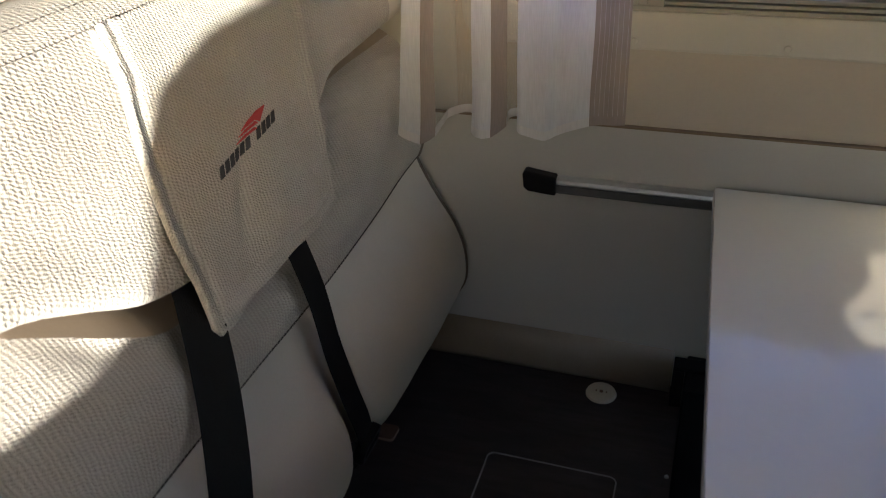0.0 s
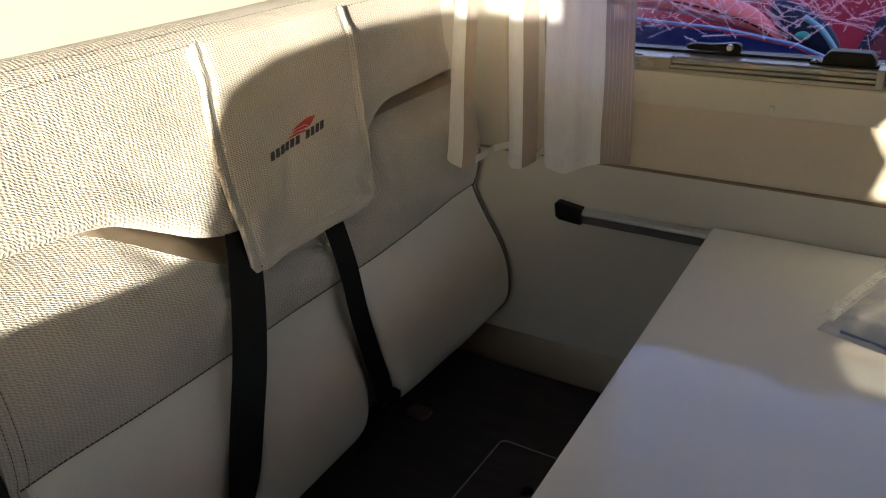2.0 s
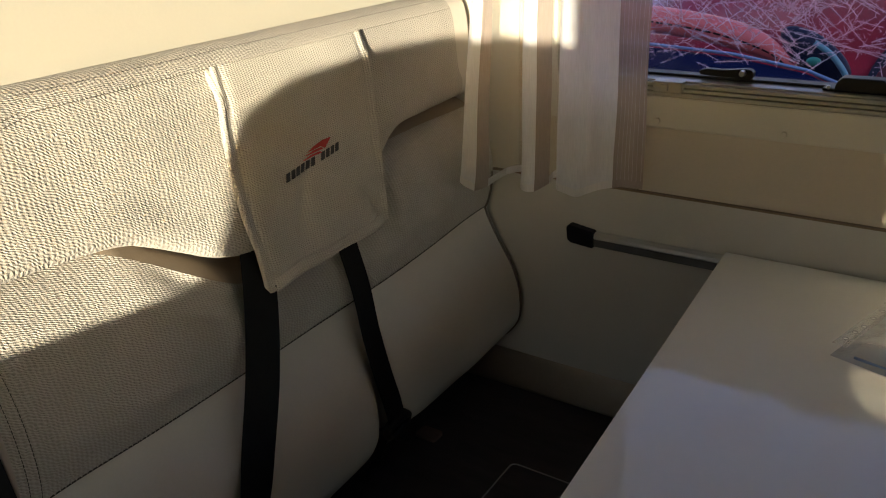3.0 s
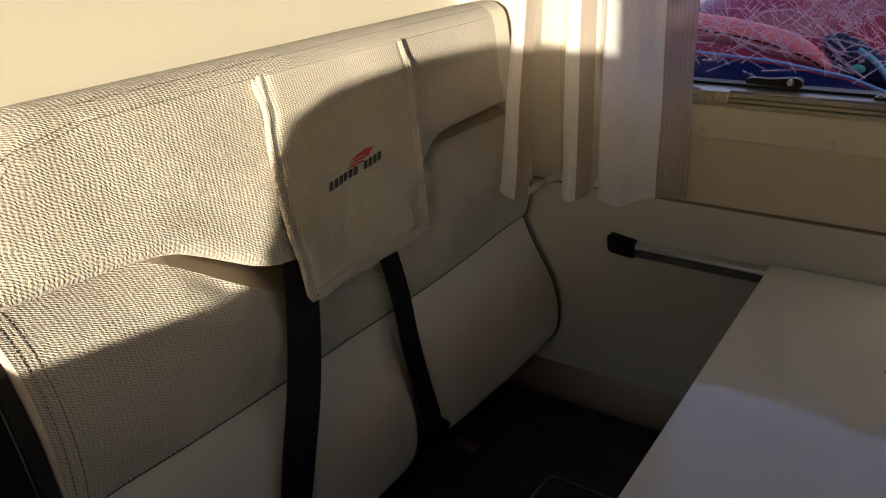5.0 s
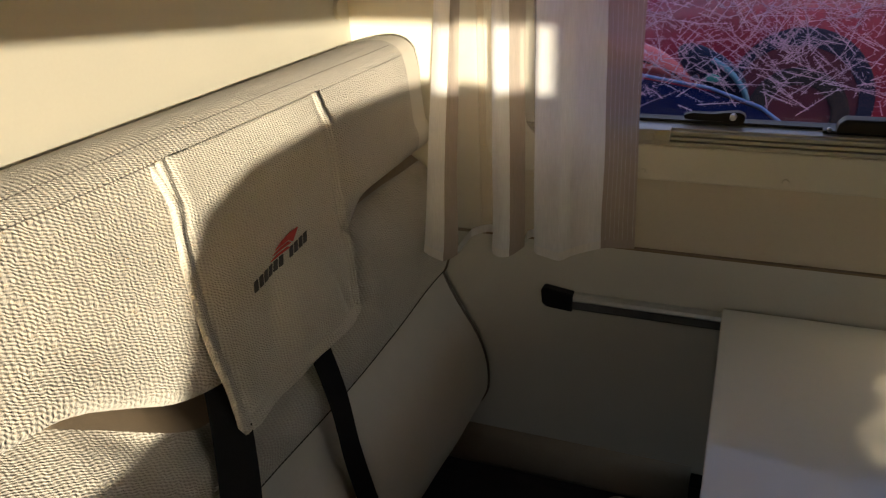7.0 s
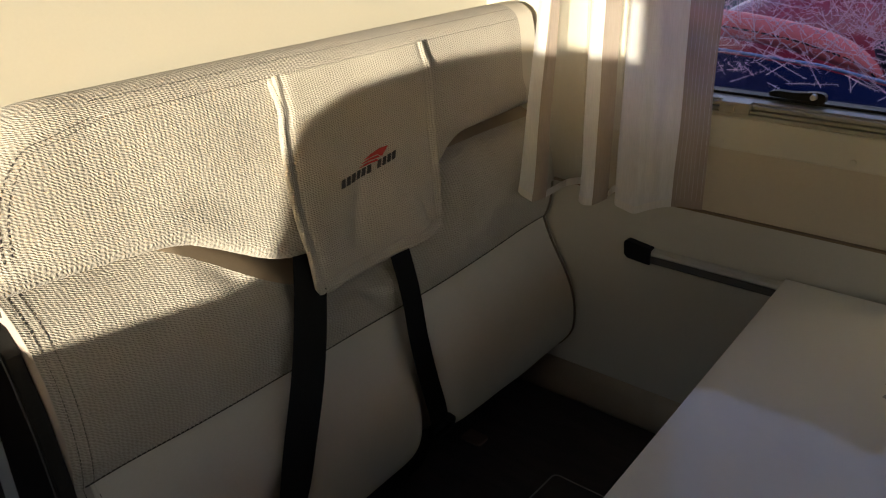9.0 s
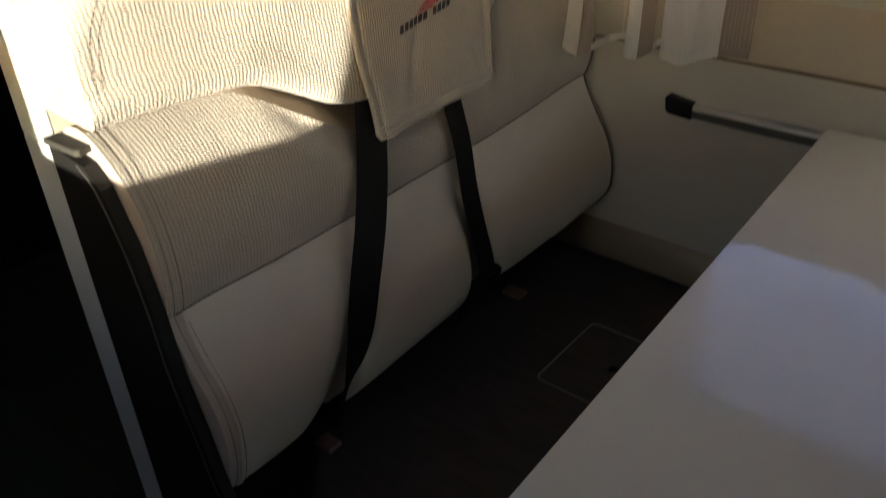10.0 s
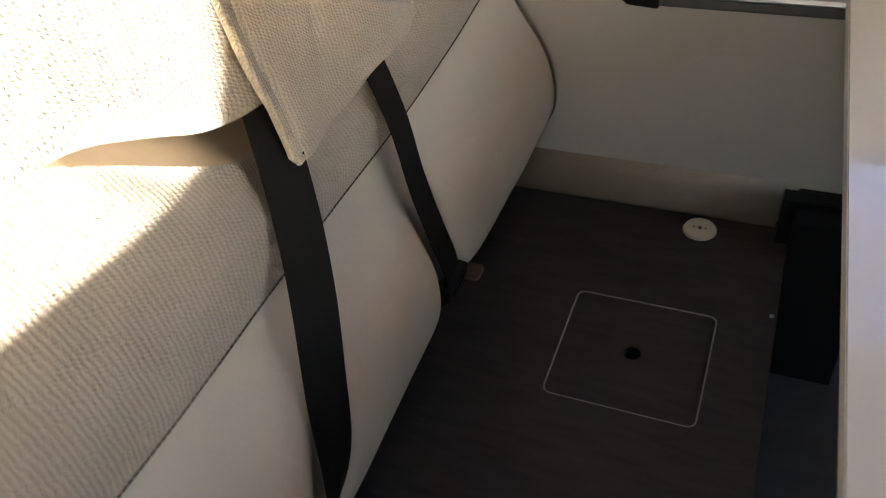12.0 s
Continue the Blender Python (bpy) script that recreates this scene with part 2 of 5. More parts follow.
# ---- small builders ----
def thing(name, at, label, category, group="", kind=""):
    e = new(name)
    e.location = at
    e.empty_display_size = 0.05
    return tagged(e, label, category, group, kind)


def part(name, bm, material, parent=None, label="", smooth=False, bevel=0.0, segments=2):
    me = bpy.data.meshes.new(name)
    bmesh.ops.recalc_face_normals(bm, faces=bm.faces)
    bm.to_mesh(me)
    bm.free()
    if smooth:
        for p in me.polygons:
            p.use_smooth = True
    for m in material if isinstance(material, (list, tuple)) else [material]:
        me.materials.append(m)
    o = new(name, me)
    if parent is not None:
        o.parent = parent
        if parent.type == "EMPTY":
            o.matrix_parent_inverse = Matrix.Translation(-parent.location)
    if label:
        o["label"] = label
    if bevel:
        b = o.modifiers.new("bevel", "BEVEL")
        b.width, b.segments, b.limit_method = bevel, segments, "ANGLE"
    return o


def box_bm(x0, x1, y0, y1, z0, z1):
    bm = bmesh.new()
    bmesh.ops.create_cube(bm, size=1)
    for v in bm.verts:
        v.co = Vector((x0 + (v.co.x + 0.5) * (x1 - x0), y0 + (v.co.y + 0.5) * (y1 - y0), z0 + (v.co.z + 0.5) * (z1 - z0)))
    return bm


def join_bm(*parts):
    """Several meshes as one."""
    me = bpy.data.meshes.new("join")
    out = bmesh.new()
    for b in parts:
        b.to_mesh(me)
        b.free()
        out.from_mesh(me)
    bpy.data.meshes.remove(me)
    return out


def plate_bm(outer, holes, a, b, axis="z"):
    """A plate with holes: loops of 2D points, thick from a to b along the axis (z: points are x, y; y: points are x, z; x: points are y, z)."""
    bm = bmesh.new()

    def at(p, d):
        return {"z": (p[0], p[1], d), "y": (p[0], d, p[1]), "x": (d, p[0], p[1])}[axis]

    loops = [outer] + list(holes)
    for d in (a, b):
        edges = []
        for lp in loops:
            vs = [bm.verts.new(at(p, d)) for p in lp]
            edges += [bm.edges.new((vs[i], vs[(i + 1) % len(vs)])) for i in range(len(vs))]
        bmesh.ops.triangle_fill(bm, use_beauty=True, use_dissolve=False, edges=edges)
    for lp in loops:
        for i in range(len(lp)):
            p, q = lp[i], lp[(i + 1) % len(lp)]
            bm.faces.new([bm.verts.new(at(c, d)) for c, d in ((p, a), (q, a), (q, b), (p, b))])
    bmesh.ops.remove_doubles(bm, verts=bm.verts, dist=1e-5)
    return bm


def circle(cx, cy, r, n=24):
    return [(cx + r * math.cos(2 * math.pi * i / n), cy + r * math.sin(2 * math.pi * i / n)) for i in range(n)]


def rounded(x0, x1, y0, y1, r, n=5):
    pts = []
    for cx, cy, a0 in ((x1 - r, y1 - r, 0), (x0 + r, y1 - r, 90), (x0 + r, y0 + r, 180), (x1 - r, y0 + r, 270)):
        for i in range(n + 1):
            a = radians(a0 + 90 * i / n)
            pts.append((cx + r * math.cos(a), cy + r * math.sin(a)))
    return pts


def tube_bm(pts, r, sides=8, closed=False):
    bm = bmesh.new()
    rings = []
    n = len(pts)
    pts = [Vector(p) for p in pts]
    up = Vector((0.3, 0.2, 0.93))
    for i, p in enumerate(pts):
        if closed:
            d = pts[(i + 1) % n] - pts[i - 1]
        else:
            d = pts[min(i + 1, n - 1)] - pts[max(i - 1, 0)]
        d.normalize()
        # carry the frame along, so that the tube does not twist
        a = d.cross(up) if i == 0 else a - d * a.dot(d)
        if a.length < 1e-4:
            a = d.cross(Vector((1, 0, 0)))
        a.normalize()
        b = d.cross(a)
        w = r[i] if isinstance(r, list) else r
        rings.append([bm.verts.new(p + w * (math.cos(t) * a + math.sin(t) * b)) for t in [2 * math.pi * k / sides for k in range(sides)]])
    for i in range(n if closed else n - 1):
        q = rings[(i + 1) % n]
        for k in range(sides):
            bm.faces.new((rings[i][k], rings[i][(k + 1) % sides], q[(k + 1) % sides], q[k]))
    if not closed:
        bm.faces.new(rings[0])
        bm.faces.new(rings[-1])
    return bm


def smooth_path(pts, steps=8):
    """A Catmull-Rom curve through the points."""
    P = [Vector(p) for p in pts]
    P = [2 * P[0] - P[1]] + P + [2 * P[-1] - P[-2]]
    out = []
    for i in range(1, len(P) - 2):
        for k in range(steps):
            t = k / steps
            a, b, c, d = P[i - 1], P[i], P[i + 1], P[i + 2]
            out.append(0.5 * (2 * b + (c - a) * t + (2 * a - 5 * b + 4 * c - d) * t * t + (3 * b - a - 3 * c + d) * t ** 3))
    out.append(P[-2])
    return out


def stitch_bm(pts, dash=0.0046, gap=0.0014, r=0.0007):
    """A row of thread stitches along a path."""
    pts = [Vector(p) for p in pts]
    bm = bmesh.new()
    samples = [pts[0]]
    for a, b in zip(pts, pts[1:]):
        n = max(1, int((b - a).length / 0.0008))
        samples += [a.lerp(b, (k + 1) / n) for k in range(n)]
    acc, start = 0.0, samples[0]
    on = True
    for a, b in zip(samples, samples[1:]):
        acc += (b - a).length
        if on and acc >= dash:
            d = (b - start).normalized()
            s = d.cross(Vector((0.2, 0.3, 0.9))).normalized() * r
            u = d.cross(s).normalized() * r
            vs = [bm.verts.new(start + s), bm.verts.new(start + u), bm.verts.new(start - s), bm.verts.new(start - u),
                  bm.verts.new(b + s), bm.verts.new(b + u), bm.verts.new(b - s), bm.verts.new(b - u)]
            for k in range(4):
                bm.faces.new((vs[k], vs[(k + 1) % 4], vs[4 + (k + 1) % 4], vs[4 + k]))
            acc, on = 0.0, False
        elif not on and acc >= gap:
            acc, on, start = 0.0, True, b
    return bm


def interp(pairs, v):
    for (a, p), (b, q) in zip(pairs, pairs[1:]):
        if v <= b:
            t = max(0.0, (v - a) / (b - a))
            t = t * t * (3 - 2 * t)
            return p + (q - p) * t
    return pairs[-1][1]


def spline(pairs, v):
    """A smooth curve through (position, value) pairs."""
    n = len(pairs)
    i = 0
    while i < n - 2 and v > pairs[i + 1][0]:
        i += 1
    slope = []
    for k in (i, i + 1):
        a, b = pairs[max(0, k - 1)], pairs[min(n - 1, k + 1)]
        slope.append((b[1] - a[1]) / (b[0] - a[0]))
    (x0, y0), (x1, y1) = pairs[i], pairs[i + 1]
    h = x1 - x0
    t = max(0.0, min(1.0, (v - x0) / h))
    return (2 * t ** 3 - 3 * t * t + 1) * y0 + (t ** 3 - 2 * t * t + t) * h * slope[0] + (3 * t * t - 2 * t ** 3) * y1 + (t ** 3 - t * t) * h * slope[1]


def step01(v):
    v = max(0.0, min(1.0, v))
    return v * v * (3 - 2 * v)


def gauss(v, c, w):
    return math.exp(-((v - c) / w) ** 2)


# ---- the shell of the motorhome ----
# X1 reaches far out so that the shell keeps sun off the cars
X0, X1, Y0, TOP = -1.6, 4.4, -2.1, 2.0


def shell():
    floor = thing("floor", (0, -1, 0), "dark wood-look vinyl plank floor", "floor", kind="structure")
    part("subfloor", box_bm(X0, X1, Y0, 0.06, -0.08, -0.012), DARK_FLOOR, floor)
    for i in range(10):
        y = -1.187 - 0.1025 * (i - 1)
        part("plank", box_bm(X0, X1, max(Y0, y - 0.1010), y, -0.0125, 0.0), DARK_FLOOR, floor, bevel=0.0015)
        part("plank_joint", box_bm(X0, X1, y - 0.0008, y + 0.0016, -0.0122, 0.0003), RAIL_DARK, floor, "fine pale grey joint")
    part("plank", box_bm(X0, X1, -1.0825, -0.02, -0.0125, 0.0), DARK_FLOOR, floor)
    part("ceiling", box_bm(X0 - 0.05, X1 + 0.05, Y0 - 0.05, 0.1, TOP, TOP + 0.06), PARTITION)
    tagged(bpy.data.objects["ceiling"], "plain cream ceiling panel of the motorhome", "ceiling", kind="structure")

    # unseen wall, cut to shape the sun patches: rounded-corner opening, narrow gap
    win = [(0.275, 1.050), (0.60, 1.050), (0.632, 1.07), (0.648, 1.13), (0.656, 1.225), (0.676, 1.287), (0.718, 1.325), (0.795, 1.350), (0.89, 1.362), (1.174, 1.356),
           (1.174, 1.468), (0.275, 1.468)]
    gap = [(1.746, 1.085), (2.0, 1.085), (2.0, 1.265), (1.773, 1.265), (1.731, 1.20), (1.764, 1.15)]
    # the third, small opening is added to lift the dark rear
    w = part("wall_south", plate_bm([(X0, -0.02), (X1, -0.02), (X1, TOP), (X0, TOP)], [win, gap, rounded(-1.10, -0.86, 1.12, 1.36, 0.04)], Y0 - 0.04, Y0, "y"), BROWN_WOOD)
    tagged(w, "unseen brown side wall, openings shaped to the sun patches", "wall", kind="structure")
    w = part("wall_west", box_bm(X0 - 0.05, X0, Y0, 0.1, -0.02, TOP), BLACK_BOARD)
    tagged(w, "dark panel closing the rear of the cabin", "wall", kind="structure")
    w = part("wall_east", plate_bm([(Y0, -0.02), (0.06, -0.02), (0.06, TOP), (Y0, TOP)], [rounded(-1.92, -0.16, 0.98, 1.82, 0.10)], X1, X1 + 0.05, "x"), BROWN_WOOD)
    tagged(w, "unseen brown cab wall with windscreen opening, set far out to shade the cars", "wall", kind="structure")

    # the wall with the window
    north = thing("wall_north", (0.3, 0.02, 0), "cream panelled side wall below and beside the window", "wall", kind="structure")
    part("lower_panel", box_bm(X0, X1, 0.0, 0.09, -0.02, 0.8365), WALL, north)
    part("joint_strip", box_bm(X0, X1, -0.0006, 0.09, 0.8365, 0.8400), DARK_TRIM, north, "thin dark brown joint")
    # left part of the upper wall, in lighter cream to look sunlit
    part("sunlit_corner_panel", box_bm(X0, 0.0995, 0.007, 0.09, 0.8400, TOP), SURROUND, north)
    part("upper_panel", plate_bm([(0.10, 0.8400), (X1, 0.8400), (X1, TOP), (0.10, TOP)], [rounded(0.16, 1.19, 1.00, 1.62, 0.05)], 0.0085, 0.09, "y"), WALL_TAN, north)

    sk = part("baseboard", skirt_bm(), SKIRT, None, smooth=True)
    tagged(sk, "rounded tan duct skirting along the wall foot", "skirting", kind="structure")


def skirt_bm():
    bm = bmesh.new()
    prof = [(0.0, 0.300), (-0.020, 0.300), (-0.024, 0.312), (-0.024, 0.345), (-0.021, 0.368), (-0.012, 0.384), (0.0, 0.389)]
    rows = []
    for x in (-0.12, 0.3, 0.526):
        rows.append([bm.verts.new((x, y, z)) for y, z in prof])
    for a, b in zip(rows, rows[1:]):
        for k in range(len(prof) - 1):
            bm.faces.new((a[k], a[k + 1], b[k + 1], b[k]))
    bm.faces.new(rows[0])
    bm.faces.new(rows[-1])
    return bm


def window():
    w = thing("window_1", (0.65, 0.03, 1.05), "frosted side window with an anodised frame and black catches", "window", kind="structure")
    part("surround", plate_bm(rounded(0.115, 1.235, 0.972, 1.66, 0.05), [rounded(0.188, 1.162, 1.034, 1.59, 0.04)], -0.002, 0.0080, "y"), SURROUND, w, "cream plastic window surround", bevel=0.004)
    for x in (0.40, 0.627, 0.85):
        bm = bmesh.new()
        bmesh.ops.create_cone(bm, cap_ends=True, segments=16, radius1=0.0062, radius2=0.0045, depth=0.004)
        bmesh.ops.transform(bm, matrix=pose(x, -0.0030, 0.987, 90), verts=bm.verts)
        part("screw_cap", bm, SURROUND, w, smooth=False)
    # bottom track: three ribs
    fr = part("window_frame", join_bm(box_bm(0.185, 1.165, 0.002, 0.085, 1.034, 1.041), box_bm(0.185, 1.165, 0.006, 0.085, 1.0425, 1.0485),
                                      box_bm(0.185, 1.165, 0.010, 0.085, 1.050, 1.057), box_bm(0.185, 1.165, 0.020, 0.085, 1.057, 1.0605),
                                      box_bm(0.185, 0.205, 0.006, 0.085, 1.0605, 1.572), box_bm(1.145, 1.165, 0.006, 0.085, 1.0605, 1.572),
                                      box_bm(0.185, 1.165, 0.006, 0.085, 1.572, 1.592)), ALU_DULL, w, "anodised aluminium track", bevel=0.0012)
    part("track_end", join_bm(box_bm(0.386, 0.441, -0.001, 0.03, 1.0415, 1.0615), box_bm(0.402, 0.416, -0.007, 0.0, 1.0445, 1.0570)), ALU_DULL, w, bevel=0.0015)
    part("track_end", join_bm(box_bm(0.780, 0.792, -0.003, 0.03, 1.036, 1.068), box_bm(0.800, 0.812, -0.003, 0.03, 1.036, 1.068)), ALU_DULL, w, bevel=0.0015)
    part("rubber_seal", join_bm(box_bm(0.205, 1.145, 0.055, 0.085, 1.0605, 1.0655)), BLACK_PLASTIC, w)
    p = part("pane", box_bm(0.2055, 1.1445, 0.073, 0.077, 1.0655, 1.5715), PANE, w, "clear acrylic pane with ice crystals")
    p.visible_shadow = False
    # lever catch
    prof = smooth_path([(0.455, 0, 1.086), (0.470, 0, 1.0905), (0.500, 0, 1.0905), (0.530, 0, 1.094), (0.545, 0, 1.0945), (0.553, 0, 1.089), (0.552, 0, 1.079), (0.543, 0, 1.0755),
                        (0.520, 0, 1.078), (0.480, 0, 1.0785), (0.458, 0, 1.080)], 4)
    bm = plate_bm([(q.x, q.z - 0.0105) for q in prof], [], 0.048, 0.064, "y")
    lever = part("catch", bm, BLACK_PLASTIC, w, "black plastic lever catch", bevel=0.003)
    bm = bmesh.new()
    bmesh.ops.create_cone(bm, cap_ends=True, segments=16, radius1=0.006, radius2=0.005, depth=0.012)
    bmesh.ops.transform(bm, matrix=pose(0.535, 0.044, 1.0775, 90), verts=bm.verts)
    part("pivot", bm, ALU, lever)
    part("catch_foot", box_bm(0.520, 0.540, 0.052, 0.072, 1.0606, 1.070), BLACK_PLASTIC, lever)
    # block catch
    blk = part("lock_block", plate_bm([(0.690, 1.0612), (0.774, 1.0612), (0.772, 1.077), (0.765, 1.086), (0.702, 1.086), (0.693, 1.077)], [], 0.030, 0.062, "y"), BLACK_PLASTIC, w, "black plastic lock block", bevel=0.003)
    part("lock_base", box_bm(0.672, 0.794, 0.034, 0.066, 1.0607, 1.066), BLACK_PLASTIC, blk, bevel=0.002)
    for x in (0.681, 0.783):
        bm = bmesh.new()
        bmesh.ops.create_uvsphere(bm, u_segments=10, v_segments=6, radius=0.004)
        bmesh.ops.transform(bm, matrix=pose(x, 0.036, 1.067), verts=bm.verts)
        part("screw", bm, ALU, blk, smooth=True)
    # ice needles with side barbs on the pane
    rnd = random.Random(5)
    verts, faces = [], []

    def needle(x, z, a, length, wd):
        dx, dz = math.cos(a), math.sin(a)
        nx, nz = -dz * wd / 2, dx * wd / 2
        i = len(verts)
        verts.extend([(x + nx, 0.0777, z + nz), (x - nx, 0.0777, z - nz), (x + dx * length - nx * 0.4, 0.0777, z + dz * length - nz * 0.4), (x + dx * length + nx * 0.4, 0.0777, z + dz * length + nz * 0.4),
                      (x + dx * length / 2, 0.0790, z + dz * length / 2)])
        faces.extend([(i, i + 1, i + 4), (i + 1, i + 2, i + 4), (i + 2, i + 3, i + 4), (i + 3, i, i + 4)])

    for k in range(1900):
        x, z = rnd.uniform(0.20, 1.13), 1.075 + 0.48 * rnd.random() ** 0.8
        thin = 0.35 if z < 1.13 and rnd.random() < 0.55 else 1.0
        if thin < 1.0 and 0.45 < x < 0.75:
            continue
        a = rnd.choice([0.15, 0.75, 1.05, 2.2, 2.5, -0.35]) + rnd.gauss(0, 0.28)
        ln = rnd.uniform(0.02, 0.10) * thin
        wd = rnd.uniform(0.0009, 0.0017)
        needle(x, z, a, ln, wd)
        s = 0.004
        while s < ln:
            for side in (-1, 1):
                if rnd.random() < 0.6:
                    needle(x + s * math.cos(a), z + s * math.sin(a), a + side * rnd.uniform(0.7, 1.2), rnd.uniform(0.002, 0.0055), wd * 0.8)
            s += rnd.uniform(0.003, 0.006)
    for k in range(260):
        cx, cz = rnd.uniform(0.21, 1.13), 1.08 + 0.48 * rnd.random() ** 0.8
        if cz < 1.15 and 0.42 < cx < 0.62:
            continue
        a = rnd.choice([0.1, 0.75, 2.2]) + rnd.gauss(0, 0.2)
        for q in range(rnd.randint(8, 22)):
            needle(cx + rnd.gauss(0, 0.016), cz + rnd.gauss(0, 0.007), a + rnd.gauss(0, 0.5), rnd.uniform(0.003, 0.012), rnd.uniform(0.0006, 0.0013))
    keep_v, keep_f = verts, [f for f in faces if all(0.206 < verts[i][0] < 1.144 and 1.066 < verts[i][2] < 1.571 for i in f)]
    me = bpy.data.meshes.new("frost")
    me.from_pydata(keep_v, [], keep_f)
    me.materials.append(FROST)
    fr = new("frost", me)
    fr.parent = w
    fr.matrix_parent_inverse = Matrix.Translation(-w.location)
    tagged(fr, "feathery ice needles on the pane", kind="stuff")


def partition():
    p = thing("wall_partition", (-0.16, -0.55, 0), "cream partition panel behind the bench with pale edging", "wall", kind="structure")
    part("panel", box_bm(-0.19, -0.150, -1.118, 0.0065, 0.0, TOP), PARTITION, p)
    part("edge_strip", join_bm(box_bm(-0.195, -0.1115, -1.142, -1.119, 0.0, 0.965), box_bm(-0.195, -0.1500, -1.142, -1.1185, 0.965, TOP)), GREY_EDGE, p, "pale grey metal edging", bevel=0.003)
    bm = bmesh.new()
    bmesh.ops.create_cone(bm, cap_ends=True, segments=20, radius1=0.0205, radius2=0.018, depth=0.007)
    bmesh.ops.transform(bm, matrix=pose(-0.147, -0.030, 1.257, 0, 90), verts=bm.verts)
    part("cover_cap", bm, PARTITION, p, "small round cream cover cap")


# ---- the bench ----
def sweep(stations, profile, lo, hi, radius, power=2.0):
    """Rings of a closed profile along y with rounded ends. profile(y, inset) gives the ring."""
    rings = []
    for y in stations:
        d = min(y - lo, hi - y)
        inset = 0.0
        if d < radius:
            t = 1 - d / radius
            inset = radius * (1 - (max(0.0, 1 - t ** power)) ** (1 / power))
        rings.append(profile(y, inset))
    return rings


def inset_ring(pts, d):
    if d <= 0:
        return pts
    n = len(pts)
    out = []
    for i in range(n):
        ax, az = pts[i - 1]
        bx, bz = pts[(i + 1) % n]
        tx, tz = bx - ax, bz - az
        ln = math.hypot(tx, tz) or 1
        out.append((pts[i][0] - tz / ln * d, pts[i][1] + tx / ln * d))
    return out


def resample(pts, n):
    """Evenly spaced points along an open line."""
    P = [Vector((x, 0, z)) for x, z in pts]
    L = [0.0]
    for a, b in zip(P, P[1:]):
        L.append(L[-1] + (b - a).length)
    out, k = [], 0
    for i in range(n):
        s = L[-1] * i / (n - 1)
        while k < len(L) - 2 and L[k + 1] < s:
            k += 1
        t = (s - L[k]) / max(1e-9, L[k + 1] - L[k])
        q = P[k].lerp(P[k + 1], min(1, t))
        out.append((q.x, q.z))
    return out


def strip_faces(bm, rings, u0, u1):
    """Skin between columns u0..u1 of the rings."""
    vs = [[bm.verts.new(r[u % len(r)]) for u in range(u0, u1 + 1)] for r in rings]
    for a, b in zip(vs, vs[1:]):
        for k in range(u1 - u0):
            bm.faces.new((a[k], a[k + 1], b[k + 1], b[k]))
    return vs


LOW_LO, LOW_HI = -1.127, -0.012
# profile of the lower cushion: front over the top down to the seam, then the leatherette roll
LOW_UP = [(-0.112, 0.90), (-0.112, 0.965), (-0.095, 0.990), (-0.060, 0.996), (-0.022, 0.980), (0.012, 0.950), (0.034, 0.910), (0.045, 0.860), (0.046, 0.800), (0.038, 0.757), (0.0295, 0.738)]
LOW_DOWN = [(0.0295, 0.738), (0.040, 0.712), (0.062, 0.672), (0.092, 0.625), (0.108, 0.580), (0.112, 0.535), (0.106, 0.485), (0.088, 0.438), (0.058, 0.412), (0.015, 0.402), (-0.05, 0.402), (-0.105, 0.415), (-0.112, 0.45)]


def pinch(y, z):
    """Hollow beside the hanging belt: soft on one side, sharp on the other."""
    d = y - interp([(0.40, -0.905), (0.44, -0.896), (0.50, -0.872), (0.57, -0.836), (0.66, -0.800)], z)
    return (gauss(d, 0, 0.050) if d < 0 else gauss(d, 0, 0.016)) * max(0.0, min(1.0, (0.66 - z) / 0.10))


# height of the cloth's upper edge: hidden below the headrest, and dipping where the belts come out
CREST = [(-1.2, 0.993), (-0.96, 0.993), (-0.91, 0.982), (-0.865, 0.956), (-0.815, 0.922), (-0.765, 0.890), (-0.715, 0.864), (-0.60, 0.842), (-0.46, 0.856), (-0.41, 0.895), (-0.37, 0.944), (-0.33, 0.970), (-0.28, 0.976), (0.0, 0.978)]
LINING_COLS = 12


